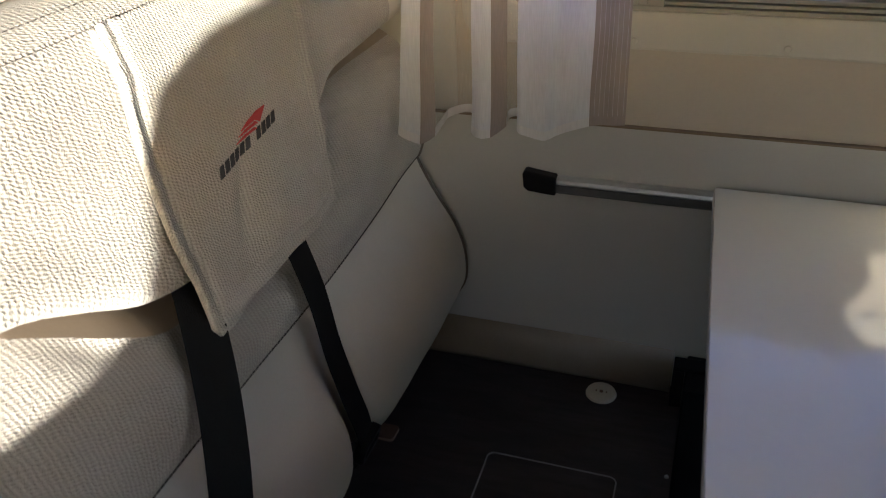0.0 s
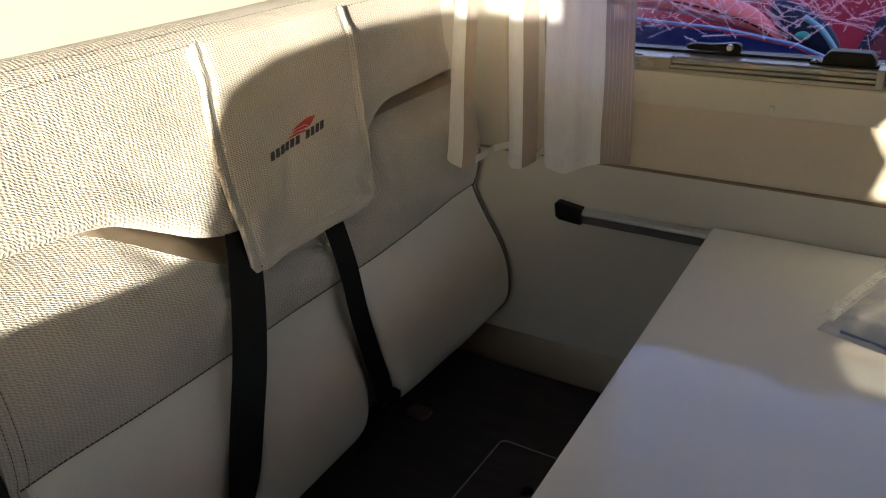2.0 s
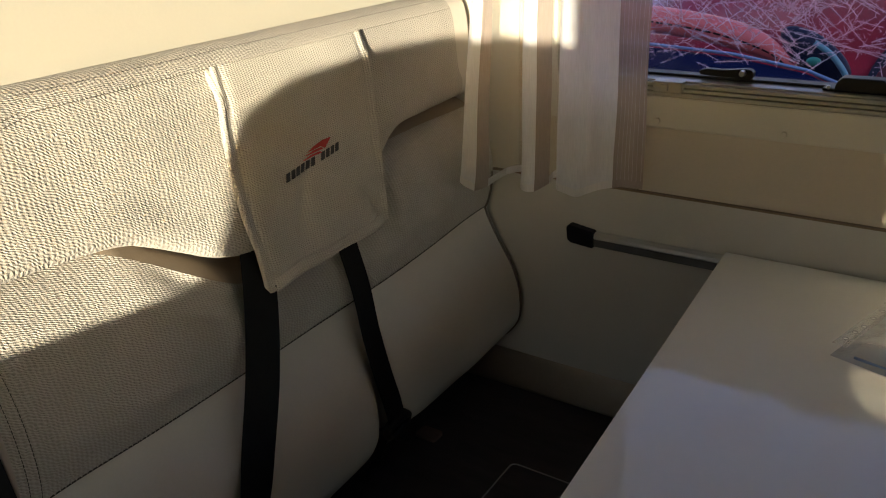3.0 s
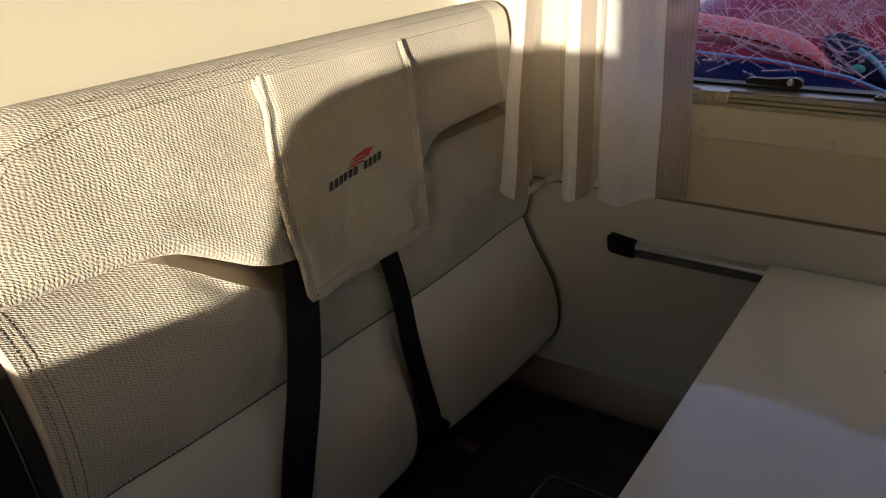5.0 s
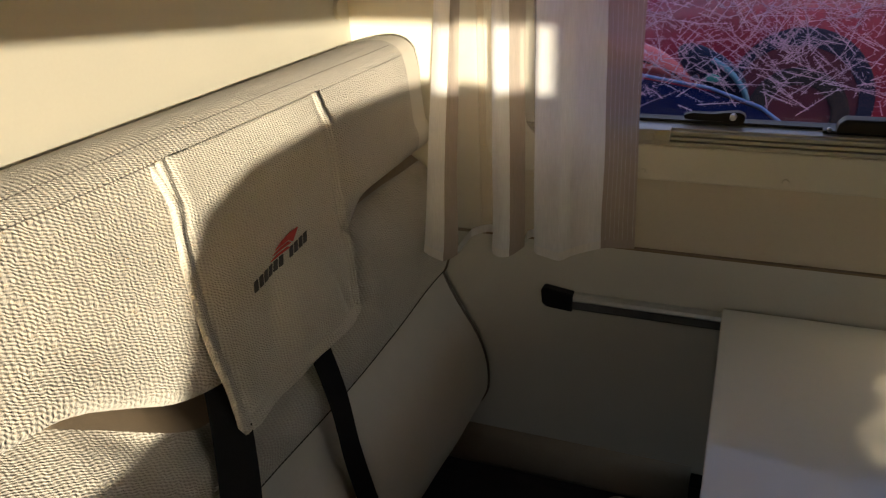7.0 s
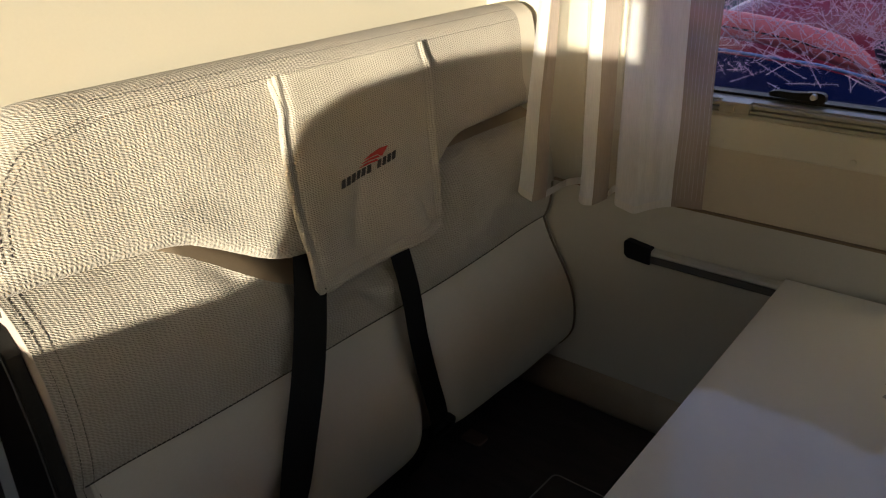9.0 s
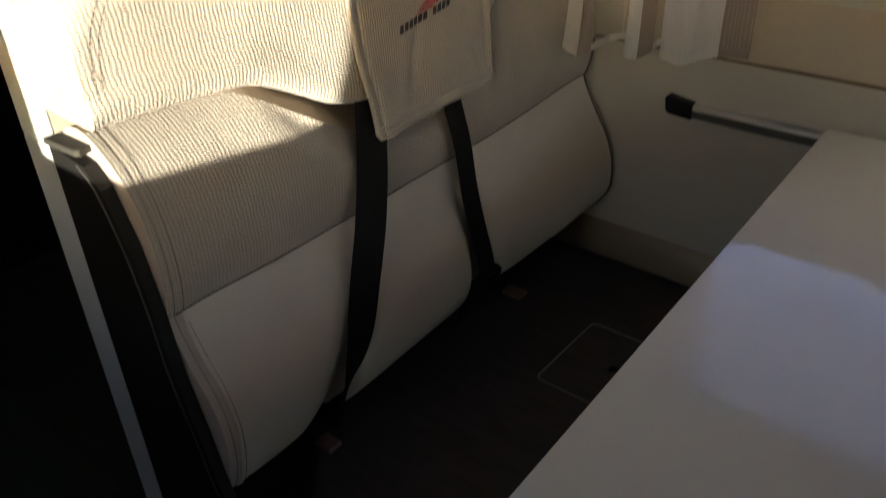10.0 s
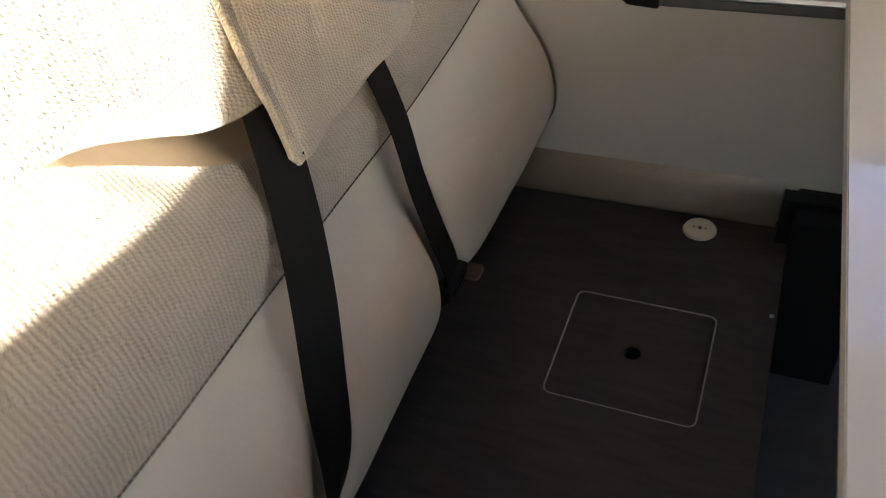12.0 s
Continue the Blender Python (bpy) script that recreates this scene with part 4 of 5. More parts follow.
# ---- table, rail, things on the table ----
def table():
    t = thing("dining_table", (0.9, -0.6, 0.72), "glossy white table top, rounded corner, hung on rail", "table")
    r = 0.094
    arc = [(0.5855 + r - r * math.cos(radians(k)), -1.105 - r * math.sin(radians(k))) for k in range(0, 91, 6)]
    outer = [(0.5535, -0.012)] + arc + [(1.50, -1.199), (1.50, -0.012)]
    top = part("tabletop", plate_bm(outer, [], 0.7245, 0.7500), TABLE_TOP, t, bevel=0.0025)
    grow = [(0.5522, -0.013)] + [(x - 0.0012 * math.cos(radians(6 * k)), y - 0.0012 * math.sin(radians(6 * k))) for k, (x, y) in enumerate(arc)] + [(1.50, -1.2002)]
    bm = bmesh.new()
    rows = [[bm.verts.new((x, y, z)) for x, y in grow] for z in (0.7255, 0.7478)]
    for k in range(len(grow) - 1):
        bm.faces.new((rows[0][k], rows[0][k + 1], rows[1][k + 1], rows[1][k]))
    e = part("edge_band", bm, TABLE_EDGE, top, smooth=False)
    sm = e.modifiers.new("thick", "SOLIDIFY")
    sm.thickness = 0.0011
    rail = thing("wall_rail", (0.6, -0.01, 0.72), "aluminium table rail with a black end cap on the wall", "table rail")
    part("rail_top", plate_bm([(0.0, 0.7245), (-0.016, 0.7245), (-0.0185, 0.728), (-0.017, 0.7345), (-0.010, 0.7375), (0.0, 0.7375)], [], 0.286, 1.48, "x"), ALU, rail, "bright aluminium top edge")
    part("rail_front", plate_bm([(0.0, 0.7075), (-0.015, 0.7075), (-0.0165, 0.711), (-0.0165, 0.7240), (0.0, 0.7240)], [], 0.286, 1.48, "x"), RAIL_DARK, rail, "dark grey lower face")
    part("end_cap", plate_bm([(0.228, 0.715), (0.226, 0.745), (0.231, 0.7485), (0.2865, 0.7405), (0.2865, 0.7045), (0.236, 0.7085)], [], -0.0225, -0.0005, "y"), BLACK_PLASTIC, rail, "black plastic end cap", bevel=0.003)


def plastic_bag():
    g = thing("plastic_bag", (0.9, -0.2, 0.75), "clear plastic sleeve holding papers on the table", "plastic bag")
    rnd = random.Random(3)

    def place(u, v, z):
        return Vector((0.786 + 0.955 * u + 0.29 * v, -0.310 - 0.29 * u + 0.955 * v, z))

    bm = bmesh.new()
    nu, nv = 36, 30
    rows = []
    for j in range(nv + 1):
        row = []
        for i in range(nu + 1):
            u, v = i / nu * 0.34, j / nv * 0.23
            e = min(i, nu - i, j, nv - j)
            puff = 0.016 * min(1.0, e / 5) + 0.006 * noise.noise(Vector((u * 28, v * 40, 1))) + 0.004 * noise.noise(Vector((u * 90, v * 70, 5)))
            row.append(bm.verts.new(place(u, v, 0.7508 + max(0.0, puff))))
        rows.append(row)
    for j in range(nv):
        for i in range(nu):
            bm.faces.new((rows[j][i], rows[j][i + 1], rows[j + 1][i + 1], rows[j + 1][i]))
    part("film", bm, BAG, g, "crinkled clear film", smooth=True)
    bm = bmesh.new()
    q = [place(0.05, 0.02, 0.7535), place(0.31, 0.02, 0.7535), place(0.31, 0.20, 0.756), place(0.05, 0.20, 0.756)]
    bm.faces.new([bm.verts.new(p) for p in q])
    r = bmesh.ops.extrude_face_region(bm, geom=bm.faces[:])
    bmesh.ops.translate(bm, vec=(0, 0, -0.002), verts=[e for e in r["geom"] if isinstance(e, bmesh.types.BMVert)])
    pp = part("paper", bm, PAPER, g, "folded printed sheet")
    for k in range(7):
        v0 = 0.05 + 0.02 * k
        bm = bmesh.new()
        zz = 0.7537 + 0.0025 * (v0 - 0.02) / 0.18
        bm.faces.new([bm.verts.new(p) for p in (place(0.07, v0, zz), place(0.16 + 0.08 * rnd.random(), v0, zz), place(0.16, v0 + 0.004, zz + 0.0001), place(0.07, v0 + 0.004, zz + 0.0001))])
        r = bmesh.ops.extrude_face_region(bm, geom=bm.faces[:])
        bmesh.ops.translate(bm, vec=(0, 0, 0.0003), verts=[e for e in r["geom"] if isinstance(e, bmesh.types.BMVert)])
        part("print_bar", bm, INK, pp)
    # punched filing edge of the sleeve
    holes = [circle(0.010, 0.020 + 0.030 * k, 0.0034, 12) for k in range(7)]
    bm = plate_bm([(0.0, 0.0), (0.021, 0.0), (0.021, 0.225), (0.0, 0.225)], holes, 0.0, 0.0006)
    for v in bm.verts:
        v.co = place(v.co.x, v.co.y, 0.7725 + v.co.z + 0.002 * math.sin(60 * v.co.y))
    strip = part("punched_edge", bm, SLEEVE, g, "clear filing strip with punched holes")
    for k in range(7):
        ring = [place(0.010 + 0.0040 * math.cos(a), 0.020 + 0.030 * k + 0.0040 * math.sin(a), 0.7736 + 0.002 * math.sin(60 * (0.020 + 0.030 * k))) for a in [2 * math.pi * j / 14 for j in range(14)]]
        part("hole_rim", tube_bm(ring, 0.0005, 5, True), RAIL_DARK, strip)
    bm = tube_bm([place(0.030, 0.012, 0.7545), place(0.33, 0.012, 0.7545)], 0.0024, 8)
    part("blue_spine", bm, BLUE_PAPER, g, "blue binding strip", smooth=True)


# ---- curtain ----
def curtain():
    c = thing("curtain", (0.22, -0.08, 0.84), "sheer white and taupe striped voile curtain in loose pleats", "curtain")
    # plan of the hem from the wall corner to the window: x, y, hem height
    runs = [
        ("front_pleat", VOILE, [(0.056, -0.158, 0.858), (0.070, -0.164, 0.853), (0.094, -0.163, 0.849)], "white voile pleat"),
        ("taupe_stripe", TAUPE, [(0.094, -0.163, 0.849), (0.104, -0.156, 0.852), (0.112, -0.146, 0.856)], "taupe woven stripe"),
        ("back_fold", VOILE_BACK, [(0.112, -0.146, 0.856), (0.108, -0.090, 0.854), (0.105, -0.045, 0.850), (0.128, -0.030, 0.852), (0.158, -0.040, 0.850), (0.162, -0.075, 0.848), (0.156, -0.092, 0.846)], "thin inner fold"),
        ("front_pleat", VOILE, [(0.156, -0.092, 0.846), (0.164, -0.101, 0.844), (0.178, -0.103, 0.842), (0.190, -0.097, 0.842)], "white voile pleat"),
        ("taupe_stripe", TAUPE, [(0.190, -0.097, 0.842), (0.200, -0.089, 0.848), (0.211, -0.074, 0.856)], "taupe woven stripe"),
        ("back_fold", VOILE_BACK, [(0.211, -0.074, 0.856), (0.208, -0.045, 0.858), (0.220, -0.032, 0.858), (0.236, -0.048, 0.856), (0.231, -0.082, 0.853)], "thin inner fold"),
        ("front_pleat", VOILE, [(0.231, -0.082, 0.853), (0.240, -0.094, 0.851), (0.258, -0.099, 0.848), (0.277, -0.099, 0.845), (0.286, -0.094, 0.846), (0.298, -0.087, 0.852), (0.325, -0.092, 0.866), (0.350, -0.086, 0.872)], "white voile pleat"),
        ("taupe_stripe", TAUPE, [(0.350, -0.086, 0.872), (0.368, -0.082, 0.873), (0.385, -0.080, 0.873), (0.404, -0.074, 0.874)], "taupe woven stripe"),
    ]
    top_z = 1.66
    for name, m, pts, label in runs:
        P = smooth_path(pts, 5)
        cols = []
        bm, hem = bmesh.new(), bmesh.new()
        for p in P:
            col = []
            for k in range(23):
                t = k / 22
                z = p.z + (top_z - p.z) * t
                x = p.x + 0.10 * (z - 0.95) * max(0.0, 1 - p.x / 0.2) + (0.006 * t * (1 if p.x < 0.1 else -0.6 if p.x > 0.3 else 0)) + 0.0030 * math.sin(5 * z + 30 * p.x) * t
                y = p.y + 0.004 * math.sin(7 * z + 22 * p.x) * (0.3 + t) + (-0.05 - p.y) * 0.25 * t
                # soft buckles, stronger near the hem
                x += 0.0045 * (1 - t) * noise.noise(Vector((p.x * 14, z * 6, 2.0)))
                y += 0.0090 * noise.noise(Vector((p.x * 26, z * 5, 7.0))) * (0.5 + 0.5 * (1 - t))
                col.append(Vector((x, y, z)))
            cols.append(col)
        vs = [[bm.verts.new(q) for q in col] for col in cols]
        for a, b in zip(vs, vs[1:]):
            for k in range(22):
                bm.faces.new((a[k], a[k + 1], b[k + 1], b[k]))
        o = part(name, bm, m, c, label, smooth=True)
        hv = [[hem.verts.new(q + Vector((0, -0.0012, -0.0004))) for q in (col[0], col[0].lerp(col[1], 0.42))] for col in cols]
        for a, b in zip(hv, hv[1:]):
            hem.faces.new((a[0], a[1], b[1], b[0]))
        part("hem", hem, HEM if m is not TAUPE else TAUPE, o, smooth=True)
        if m is TAUPE and len(pts) > 3:
            for s in range(1, 8):
                k = len(cols) * s // 8
                part("woven_cord", tube_bm([q + Vector((0, -0.0006, 0)) for q in cols[k]], 0.00012, 4), VOILE, o)
    part("curtain_cord", tube_bm([(0.04, -0.05, 1.655), (0.42, -0.05, 1.655)], 0.004, 8), ALU, c, "slim curtain rod", smooth=True)


# ---- outside ----
def outside():
    g = part("ground", box_bm(-80, 80, 0.2, 150, -0.60, -0.45), ASPHALT)
    tagged(g, "frosty grey asphalt parking ground", "ground", kind="structure")
    g2 = part("ground", box_bm(-80, 80, -150, 0.2, -0.60, -0.452), ASPHALT)
    tagged(g2, "frosty grey asphalt parking ground", "ground", kind="structure")
    red_car()
    # made-up pairing of navy body and red wing, placed to fit the camera's view
    parked_car(Matrix.Translation((0.70, 1.02, -0.45)) @ Matrix.Rotation(radians(90), 4, "Z"), CAR_NAVY, "dark blue car with a red wing parked close outside", "dark blue bodywork")


def red_car():
    car = thing("parked_car", (0.0, 5.6, -0.45), "red car parked outside, seen through the frosted window", "car", "cars parked outside")
    # flank and body: sections along x with height of sill, waist and deck
    st = [(-1.75, -0.20, 0.20, 0.30, 0.45), (-1.55, -0.32, 0.34, 0.46, 0.12), (-1.1, -0.38, 0.50, 0.62, 0.02), (-0.4, -0.40, 0.66, 0.80, 0.0), (0.3, -0.40, 0.80, 0.95, 0.0),
          (1.6, -0.40, 0.84, 1.00, 0.0), (2.4, -0.36, 0.80, 0.96, 0.06), (2.62, -0.20, 0.60, 0.75, 0.28)]
    bm = bmesh.new()
    rings = []
    for x, lo, sh, dk, tuck in st:
        y0, y1 = 4.83 + tuck, 6.45 - tuck
        sec = [(y0 + 0.06, lo), (y0 + 0.02, lo + 0.15), (y0, (lo + sh) * 0.5), (y0 + 0.015, sh - 0.08), (y0 + 0.06, sh), (y0 + 0.22, dk), (5.64, dk + 0.03)]
        sec += [(11.28 - a, b) for a, b in reversed(sec[:-1])]
        rings.append([(x, a, b) for a, b in sec])
    fine = []
    for k in range(len(rings[0])):
        fine.append(smooth_path([r[k] for r in rings], 5))
    cols = [[bm.verts.new(p) for p in line] for line in fine]
    for a, b in zip(cols, cols[1:] + cols[:1]):
        for k in range(len(a) - 1):
            bm.faces.new((a[k], a[k + 1], b[k + 1], b[k]))
    bm.faces.new([c[0] for c in cols])
    bm.faces.new([c[-1] for c in cols])
    body = part("body", bm, CAR_RED, car, "glossy red bodywork", smooth=True)
    # cabin with dark side windows
    bm = bmesh.new()
    rows = []
    for x, hi in ((0.2, 0.96), (0.85, 1.36), (1.3, 1.45), (2.1, 1.42), (2.5, 0.98)):
        rows.append([bm.verts.new(p) for p in ((x, 4.96, 0.93), (x, 5.02 + 0.12 * (hi - 0.9), hi - 0.05), (x, 5.22, hi), (x, 6.06, hi), (x, 6.26 - 0.12 * (hi - 0.9), hi - 0.05), (x, 6.32, 0.93))])
    for a, b in zip(rows, rows[1:]):
        for k in range(5):
            bm.faces.new((a[k], a[k + 1], b[k + 1], b[k]))
    part("cabin", bm, CAR_DARK, car, "dark tinted cabin windows", bevel=0.02)
    part("roof", box_bm(0.95, 2.1, 5.16, 6.12, 1.44, 1.475), CAR_RED, car, bevel=0.015)
    # wheel arch lip, wheel
    for x in (0.74, 2.05):
        out = [(x + 0.485 * math.cos(radians(a)), 0.0 + 0.50 * math.sin(radians(a))) for a in range(-20, 201, 6)]
        inn = [(x - 0.03 + 0.415 * math.cos(radians(a)), -0.02 + 0.40 * math.sin(radians(a))) for a in range(200, -21, -6)]
        if x > 1:
            out, inn = [(2.05 + (a - x) * 0.8, b * 0.8) for a, b in out], [(2.05 + (a - x) * 0.8, b * 0.8) for a, b in inn]
        part("wheel_arch", plate_bm(out + inn, [], 4.800, 4.86, "y"), CAR_DARK, car, "black wheel arch lip", bevel=0.006)
        well = circle(x - 0.02, -0.04, 0.425 if x < 1 else 0.34, 36)
        part("wheel_well", plate_bm(well, [], 4.812, 4.84, "y"), MAROON, car, "dark wheel well")
        wheel = part("wheel", plate_bm(circle(x, -0.11, 0.34, 36), [circle(x, -0.11, 0.22, 36)], 4.780, 5.0, "y"), TYRE, car, bevel=0.02)
        part("rim", plate_bm(circle(x, -0.11, 0.22, 36), [circle(x, -0.11, 0.03, 12)], 4.83, 4.98, "y"), RAIL_DARK, wheel)


def parked_car(M, paint, label, body_label):
    """A car, nose at u = 0; bonnet lengthened and raised to fit the camera's view."""
    car = thing("parked_car", M @ Vector((0, 2.0, 0)), label, "car", "cars parked outside")

    def world_of(v, u, z):
        return M @ Vector((v, u, z))

    # body: stations along the length u: half width, sill, shoulder, deck height
    st = [(0.00, 0.52, 0.34, 0.86, 1.06), (0.04, 0.66, 0.26, 0.94, 1.11), (0.15, 0.80, 0.22, 1.00, 1.16), (0.33, 0.86, 0.22, 1.05, 1.21), (0.60, 0.87, 0.22, 1.08, 1.25),
          (1.23, 0.87, 0.22, 1.10, 1.285), (3.20, 0.87, 0.22, 1.10, 1.30), (4.20, 0.86, 0.22, 1.10, 1.30), (4.90, 0.82, 0.24, 1.08, 1.24), (5.10, 0.70, 0.34, 1.00, 1.16)]
    fine = []
    for a, b in zip(st, st[1:]):
        for k in range(5):
            t = k / 5
            fine.append([p + (q - p) * t for p, q in zip(a, b)])
    fine.append(list(st[-1]))
    bm = bmesh.new()
    rings = []
    for u, w, lo, sh, deck in fine:
        sec = [(-w * 0.92, lo), (-w * 0.99, lo + 0.12), (-w, (lo + sh) / 2), (-w * 0.985, sh), (-w * 0.93, sh + (deck - sh) * 0.55), (-w * 0.80, deck - 0.02), (-w * 0.45, deck + 0.015), (0, deck + 0.03)]
        sec = sec + [(-v, z) for v, z in reversed(sec[:-1])]
        rings.append([bm.verts.new(world_of(v, u, z)) for v, z in sec])
    for a, b in zip(rings, rings[1:]):
        for k in range(len(a) - 1):
            bm.faces.new((a[k], a[k + 1], b[k + 1], b[k]))
        bm.faces.new((a[-1], a[0], b[0], b[-1]))
    bm.faces.new(rings[0])
    bm.faces.new(rings[-1])
    body = part("body", bm, paint, car, body_label, smooth=True)
    # sky glint of the bonnet edge, put in as light blue tubes on both sides
    for v in (-1, 1):
        line = [world_of(v * w * 0.80, u, deck - 0.008) for u, w, lo, sh, deck in fine if 0.03 < u < 2.1]
        part("bonnet_edge", tube_bm(line, 0.0065, 8), BONNET_GLINT, body, "sky glint along the bonnet edge, put in as light blue", smooth=True)
    # cabin
    bm = bmesh.new()
    cab = [(2.20, 0.80, 1.28, 1.30), (2.80, 0.74, 1.28, 1.64), (3.15, 0.70, 1.28, 1.73), (4.05, 0.69, 1.28, 1.72), (4.75, 0.72, 1.26, 1.40)]
    rings = []
    for u, w, lo, hi in cab:
        rings.append([bm.verts.new(world_of(v, u, z)) for v, z in ((-w - 0.06, lo - 0.03), (-w + 0.06, hi - 0.06), (-w + 0.18, hi), (w - 0.18, hi), (w - 0.06, hi - 0.06), (w + 0.06, lo - 0.03))])
    for a, b in zip(rings, rings[1:]):
        for k in range(5):
            bm.faces.new((a[k], a[k + 1], b[k + 1], b[k]))
    bm.faces.new(rings[0])
    bm.faces.new(rings[-1])
    part("cabin", bm, paint, car, "", smooth=False, bevel=0.03)
    def slab(name, pts, label):
        b2 = bmesh.new()
        b2.faces.new([b2.verts.new(world_of(*p)) for p in pts])
        r = bmesh.ops.extrude_face_region(b2, geom=b2.faces[:])
        bmesh.ops.translate(b2, vec=M.to_3x3() @ Vector((0, 0.02, -0.03)), verts=[e for e in r["geom"] if isinstance(e, bmesh.types.BMVert)])
        part(name, b2, CAR_DARK, car, label)
    screen = []
    for k in range(17):
        a = math.pi * k / 16
        v, h = -0.66 * math.cos(a), 0.10 + 0.16 * math.sin(a) ** 0.6
        screen.append((v, 2.20 + h * 1.7 - 0.035, 1.29 + h + 0.012))
    screen += [(0.70, 2.22, 1.315), (-0.70, 2.22, 1.315)]
    slab("windscreen", screen, "dark tinted windscreen")
    for v in (-1, 1):
        slab("side_window", [(v * 0.835, 2.80, 1.34), (v * 0.79, 3.00, 1.58), (v * 0.765, 3.80, 1.60), (v * 0.79, 4.10, 1.38)], "dark tinted side window")
    bm = bmesh.new()
    roof = [bm.verts.new(world_of(v, u, z)) for v, u, z in ((-0.54, 2.85, 1.675), (0.54, 2.85, 1.675), (0.53, 3.20, 1.752), (0.53, 4.07, 1.740), (-0.53, 4.07, 1.740), (-0.53, 3.20, 1.752))]
    bm.faces.new((roof[0], roof[1], roof[2], roof[5]))
    bm.faces.new((roof[5], roof[2], roof[3], roof[4]))
    r = bmesh.ops.extrude_face_region(bm, geom=bm.faces[:])
    bmesh.ops.translate(bm, vec=(0, 0, -0.02), verts=[e for e in r["geom"] if isinstance(e, bmesh.types.BMVert)])
    part("roof", bm, paint, car, bevel=0.01)
    # bumper mouth
    bm = plate_bm([(-0.56, 0.20), (0.56, 0.20), (0.62, 0.34), (0.56, 0.47), (0.0, 0.53), (-0.56, 0.47), (-0.62, 0.34)], [], -0.045, 0.20, "y")
    bmesh.ops.transform(bm, matrix=M, verts=bm.verts)
    part("bumper", bm, CAR_DARK, car, "dark front grille and bumper", bevel=0.03, segments=4)
    # rounded red wing with its shut line on the far side, and the lamp at its end; scaled and placed to fit the
    # camera's view
    line = smooth_path([(-0.61, 1.916, 0.894), (-0.315, 1.905, 0.881), (-0.074, 1.9, 0.856), (0.098, 1.9, 0.819), (0.216, 1.9, 0.771), (0.286, 1.905, 0.709)], 8)
    wing = part("front_wing", tube_bm(line, [0.054 - 0.036 * step01((i / (len(line) - 1) - 0.55) / 0.45) for i in range(len(line))], 20), CAR_WING_LIT, car, "rounded red front wing", smooth=True)
    part("shut_line", stitch_bm([p + Vector((0, -0.0535 + 0.036 * step01((i / (len(line) - 1) - 0.55) / 0.45), -0.002)) for i, p in enumerate(line)], 0.030, 0.009, 0.004), BLACK_PLASTIC, wing)
    bm = bmesh.new()
    bmesh.ops.create_uvsphere(bm, u_segments=24, v_segments=14, radius=1)
    bmesh.ops.transform(bm, matrix=pose(0.355, 1.959, 0.763, 0, 34, 0) @ Matrix.Diagonal((0.16, 0.048, 0.067, 1)), verts=bm.verts)
    lamp = part("wing_lamp", bm, CAR_DARK, car, "dark blue lamp glass at the wing end", smooth=True)
    part("lamp_rim", tube_bm(smooth_path([(0.355, 1.902, 0.819), (0.42, 1.902, 0.776), (0.473, 1.905, 0.712), (0.495, 1.91, 0.664)], 6), 0.011, 8), LAMP_RIM, lamp, "pale turquoise lamp edge", smooth=True)
    bm = bmesh.new()
    bmesh.ops.create_uvsphere(bm, u_segments=16, v_segments=10, radius=0.0215)
    bmesh.ops.transform(bm, matrix=pose(0.361, 1.902, 0.747) @ Matrix.Diagonal((1.3, 0.5, 0.8, 1)), verts=bm.verts)
    part("reflector", bm, LAMP_GREEN, lamp, "green bulb reflector", smooth=True)
    bm = bmesh.new()
    bmesh.ops.create_uvsphere(bm, u_segments=16, v_segments=10, radius=0.0268)
    bmesh.ops.transform(bm, matrix=pose(0.291, 1.884, 0.736, 0, 30, 0) @ Matrix.Diagonal((0.7, 0.5, 1.3, 1)), verts=bm.verts)
    part("side_lamp", bm, LENS, lamp, "small clear side lamp", smooth=True)
    for v in (-1, 1):
        bm = bmesh.new()
        bmesh.ops.create_uvsphere(bm, u_segments=24, v_segments=14, radius=1)
        bmesh.ops.transform(bm, matrix=M @ pose(v * 0.665, 0.17, 0.86, 18, v * 18, v * -38) @ Matrix.Diagonal((0.13, 0.25, 0.10, 1)), verts=bm.verts)
        lamp = part("headlamp", bm, LENS, car, "clear headlamp lens", smooth=True)
        bm = bmesh.new()
        bmesh.ops.create_uvsphere(bm, u_segments=16, v_segments=10, radius=0.06)
        bmesh.ops.transform(bm, matrix=M @ pose(v * 0.655, 0.17, 0.86), verts=bm.verts)
        part("reflector", bm, ALU, lamp, smooth=True)
        # door mirror
        bm = bmesh.new()
        bmesh.ops.create_uvsphere(bm, u_segments=16, v_segments=10, radius=1)
        bmesh.ops.transform(bm, matrix=M @ pose(v * 0.95, 2.50, 1.33) @ Matrix.Diagonal((0.11, 0.07, 0.075, 1)), verts=bm.verts)
        part("door_mirror", bm, CAR_DARK, car, smooth=True)
        for u in (0.88, 4.20):
            # wheel housing ring and wheel
            bm = plate_bm(circle(u, 0.31, 0.375, 36), [circle(u, 0.31, 0.325, 36)], v * 0.80, v * 0.885, "x")
            bmesh.ops.transform(bm, matrix=M, verts=bm.verts)
            part("wheel_arch", bm, BLACK_PLASTIC, car, "black wheel arch lip")
            bm = plate_bm(circle(u, 0.31, 0.322, 36), [circle(u, 0.31, 0.20, 36)], v * 0.70, v * 0.882, "x")
            bmesh.ops.transform(bm, matrix=M, verts=bm.verts)
            wheel = part("wheel", bm, TYRE, car, bevel=0.015)
            bm = plate_bm(circle(u, 0.31, 0.20, 36), [circle(u, 0.31, 0.03, 12)], v * 0.80, v * 0.872, "x")
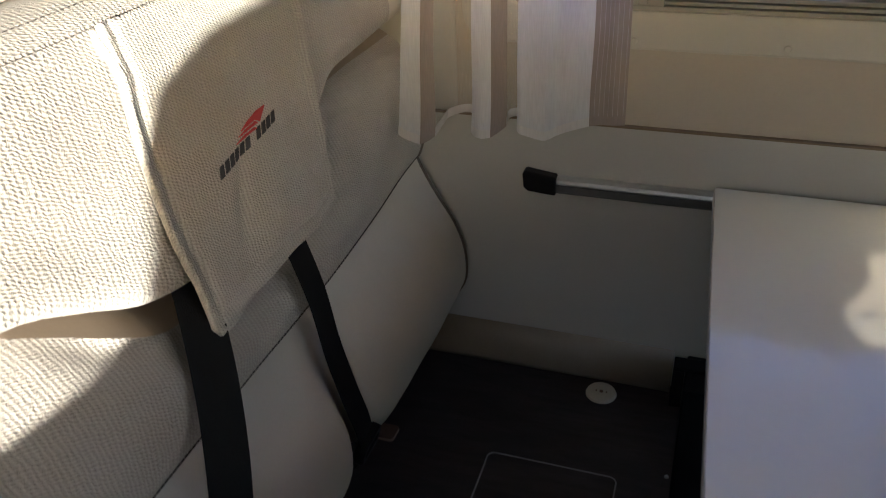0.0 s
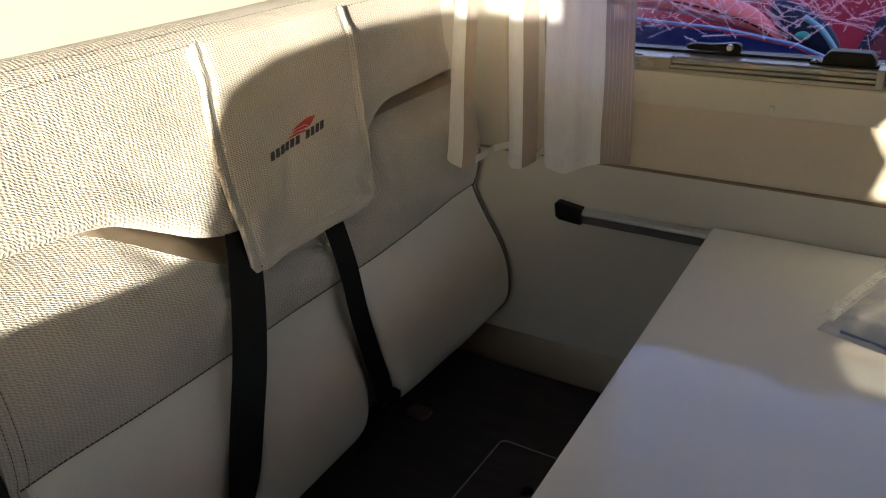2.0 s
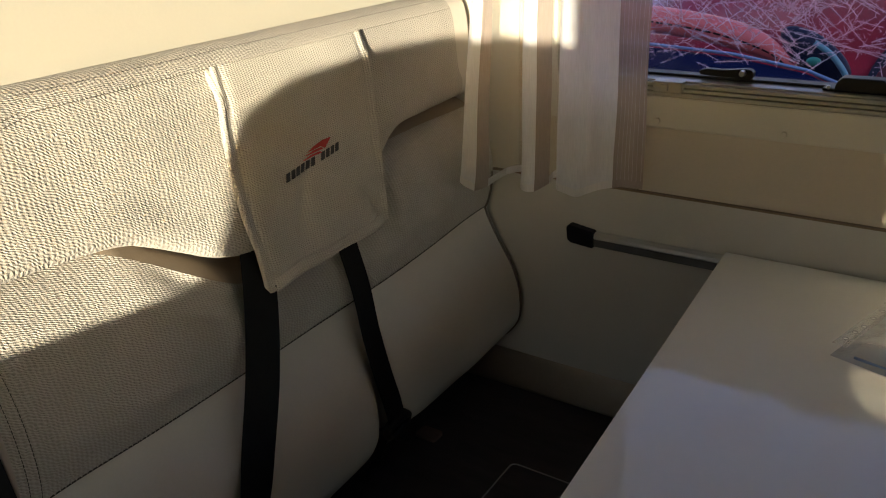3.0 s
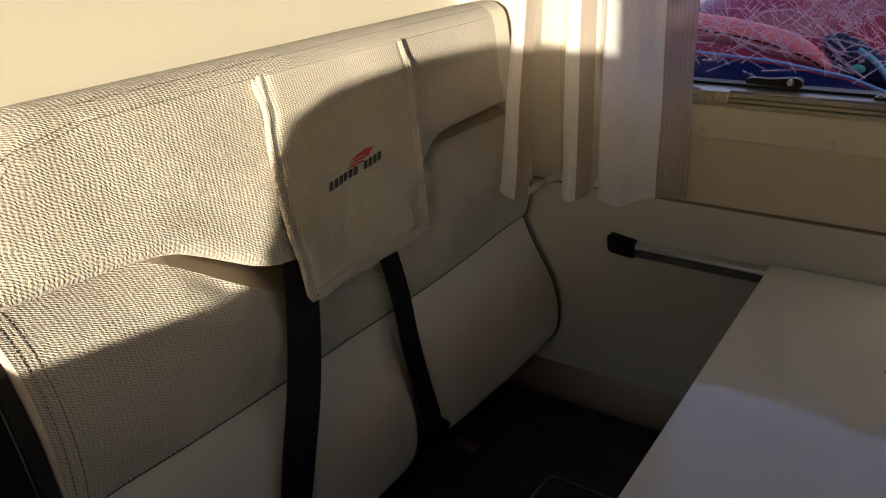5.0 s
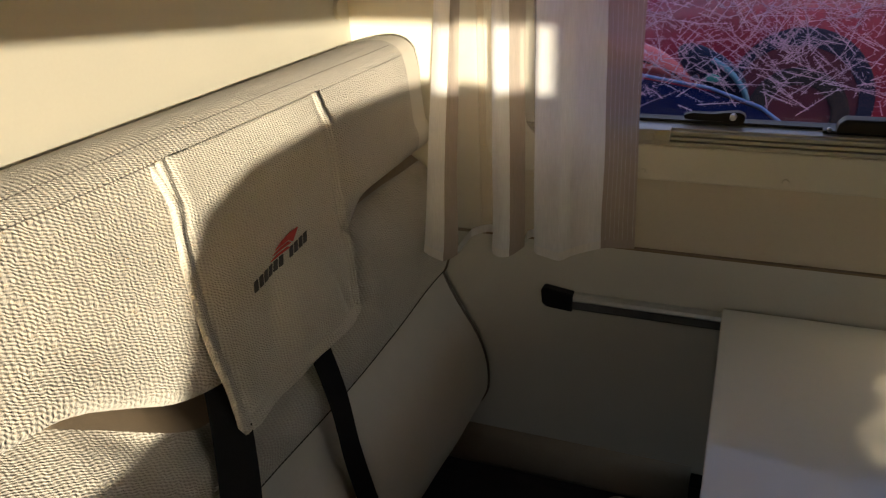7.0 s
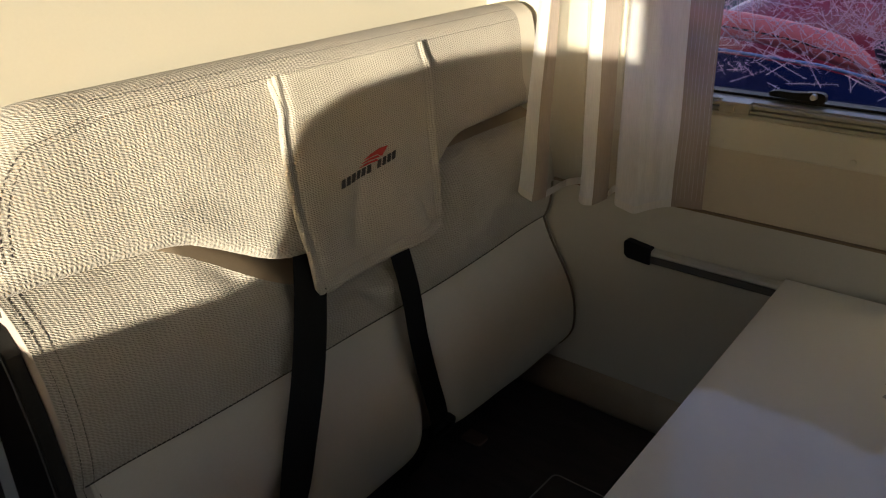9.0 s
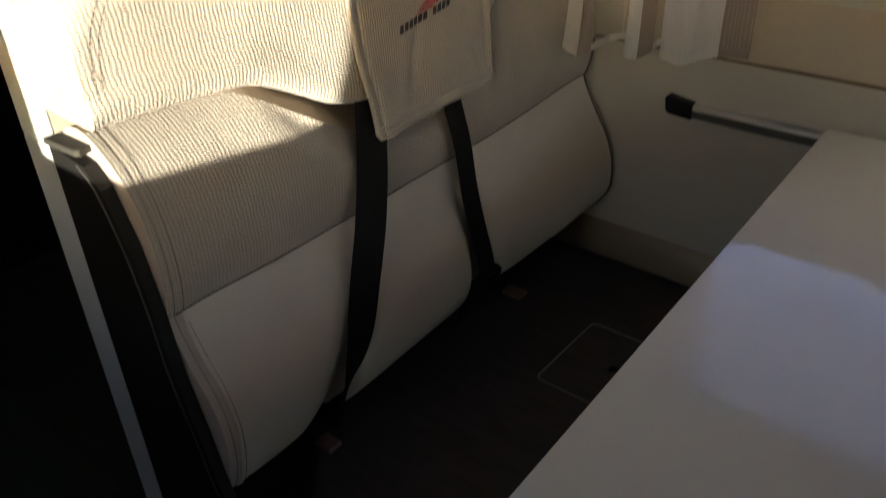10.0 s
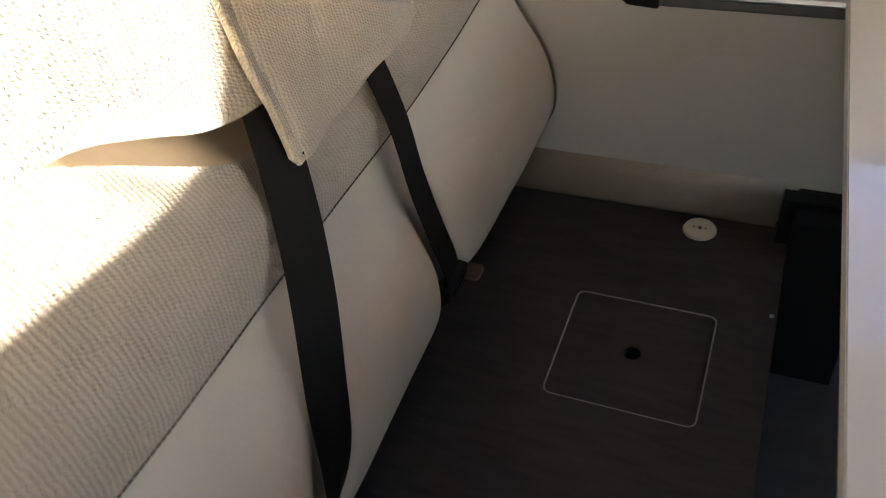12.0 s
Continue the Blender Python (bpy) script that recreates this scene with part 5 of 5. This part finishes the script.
            bmesh.ops.transform(bm, matrix=M, verts=bm.verts)
            part("rim", bm, RAIL_DARK, wheel)


shell()
window()
partition()
seat_frame()
seat_base()
backrest()
headrest()
flap()
belts()
table()
curtain()
plastic_bag()
outside()
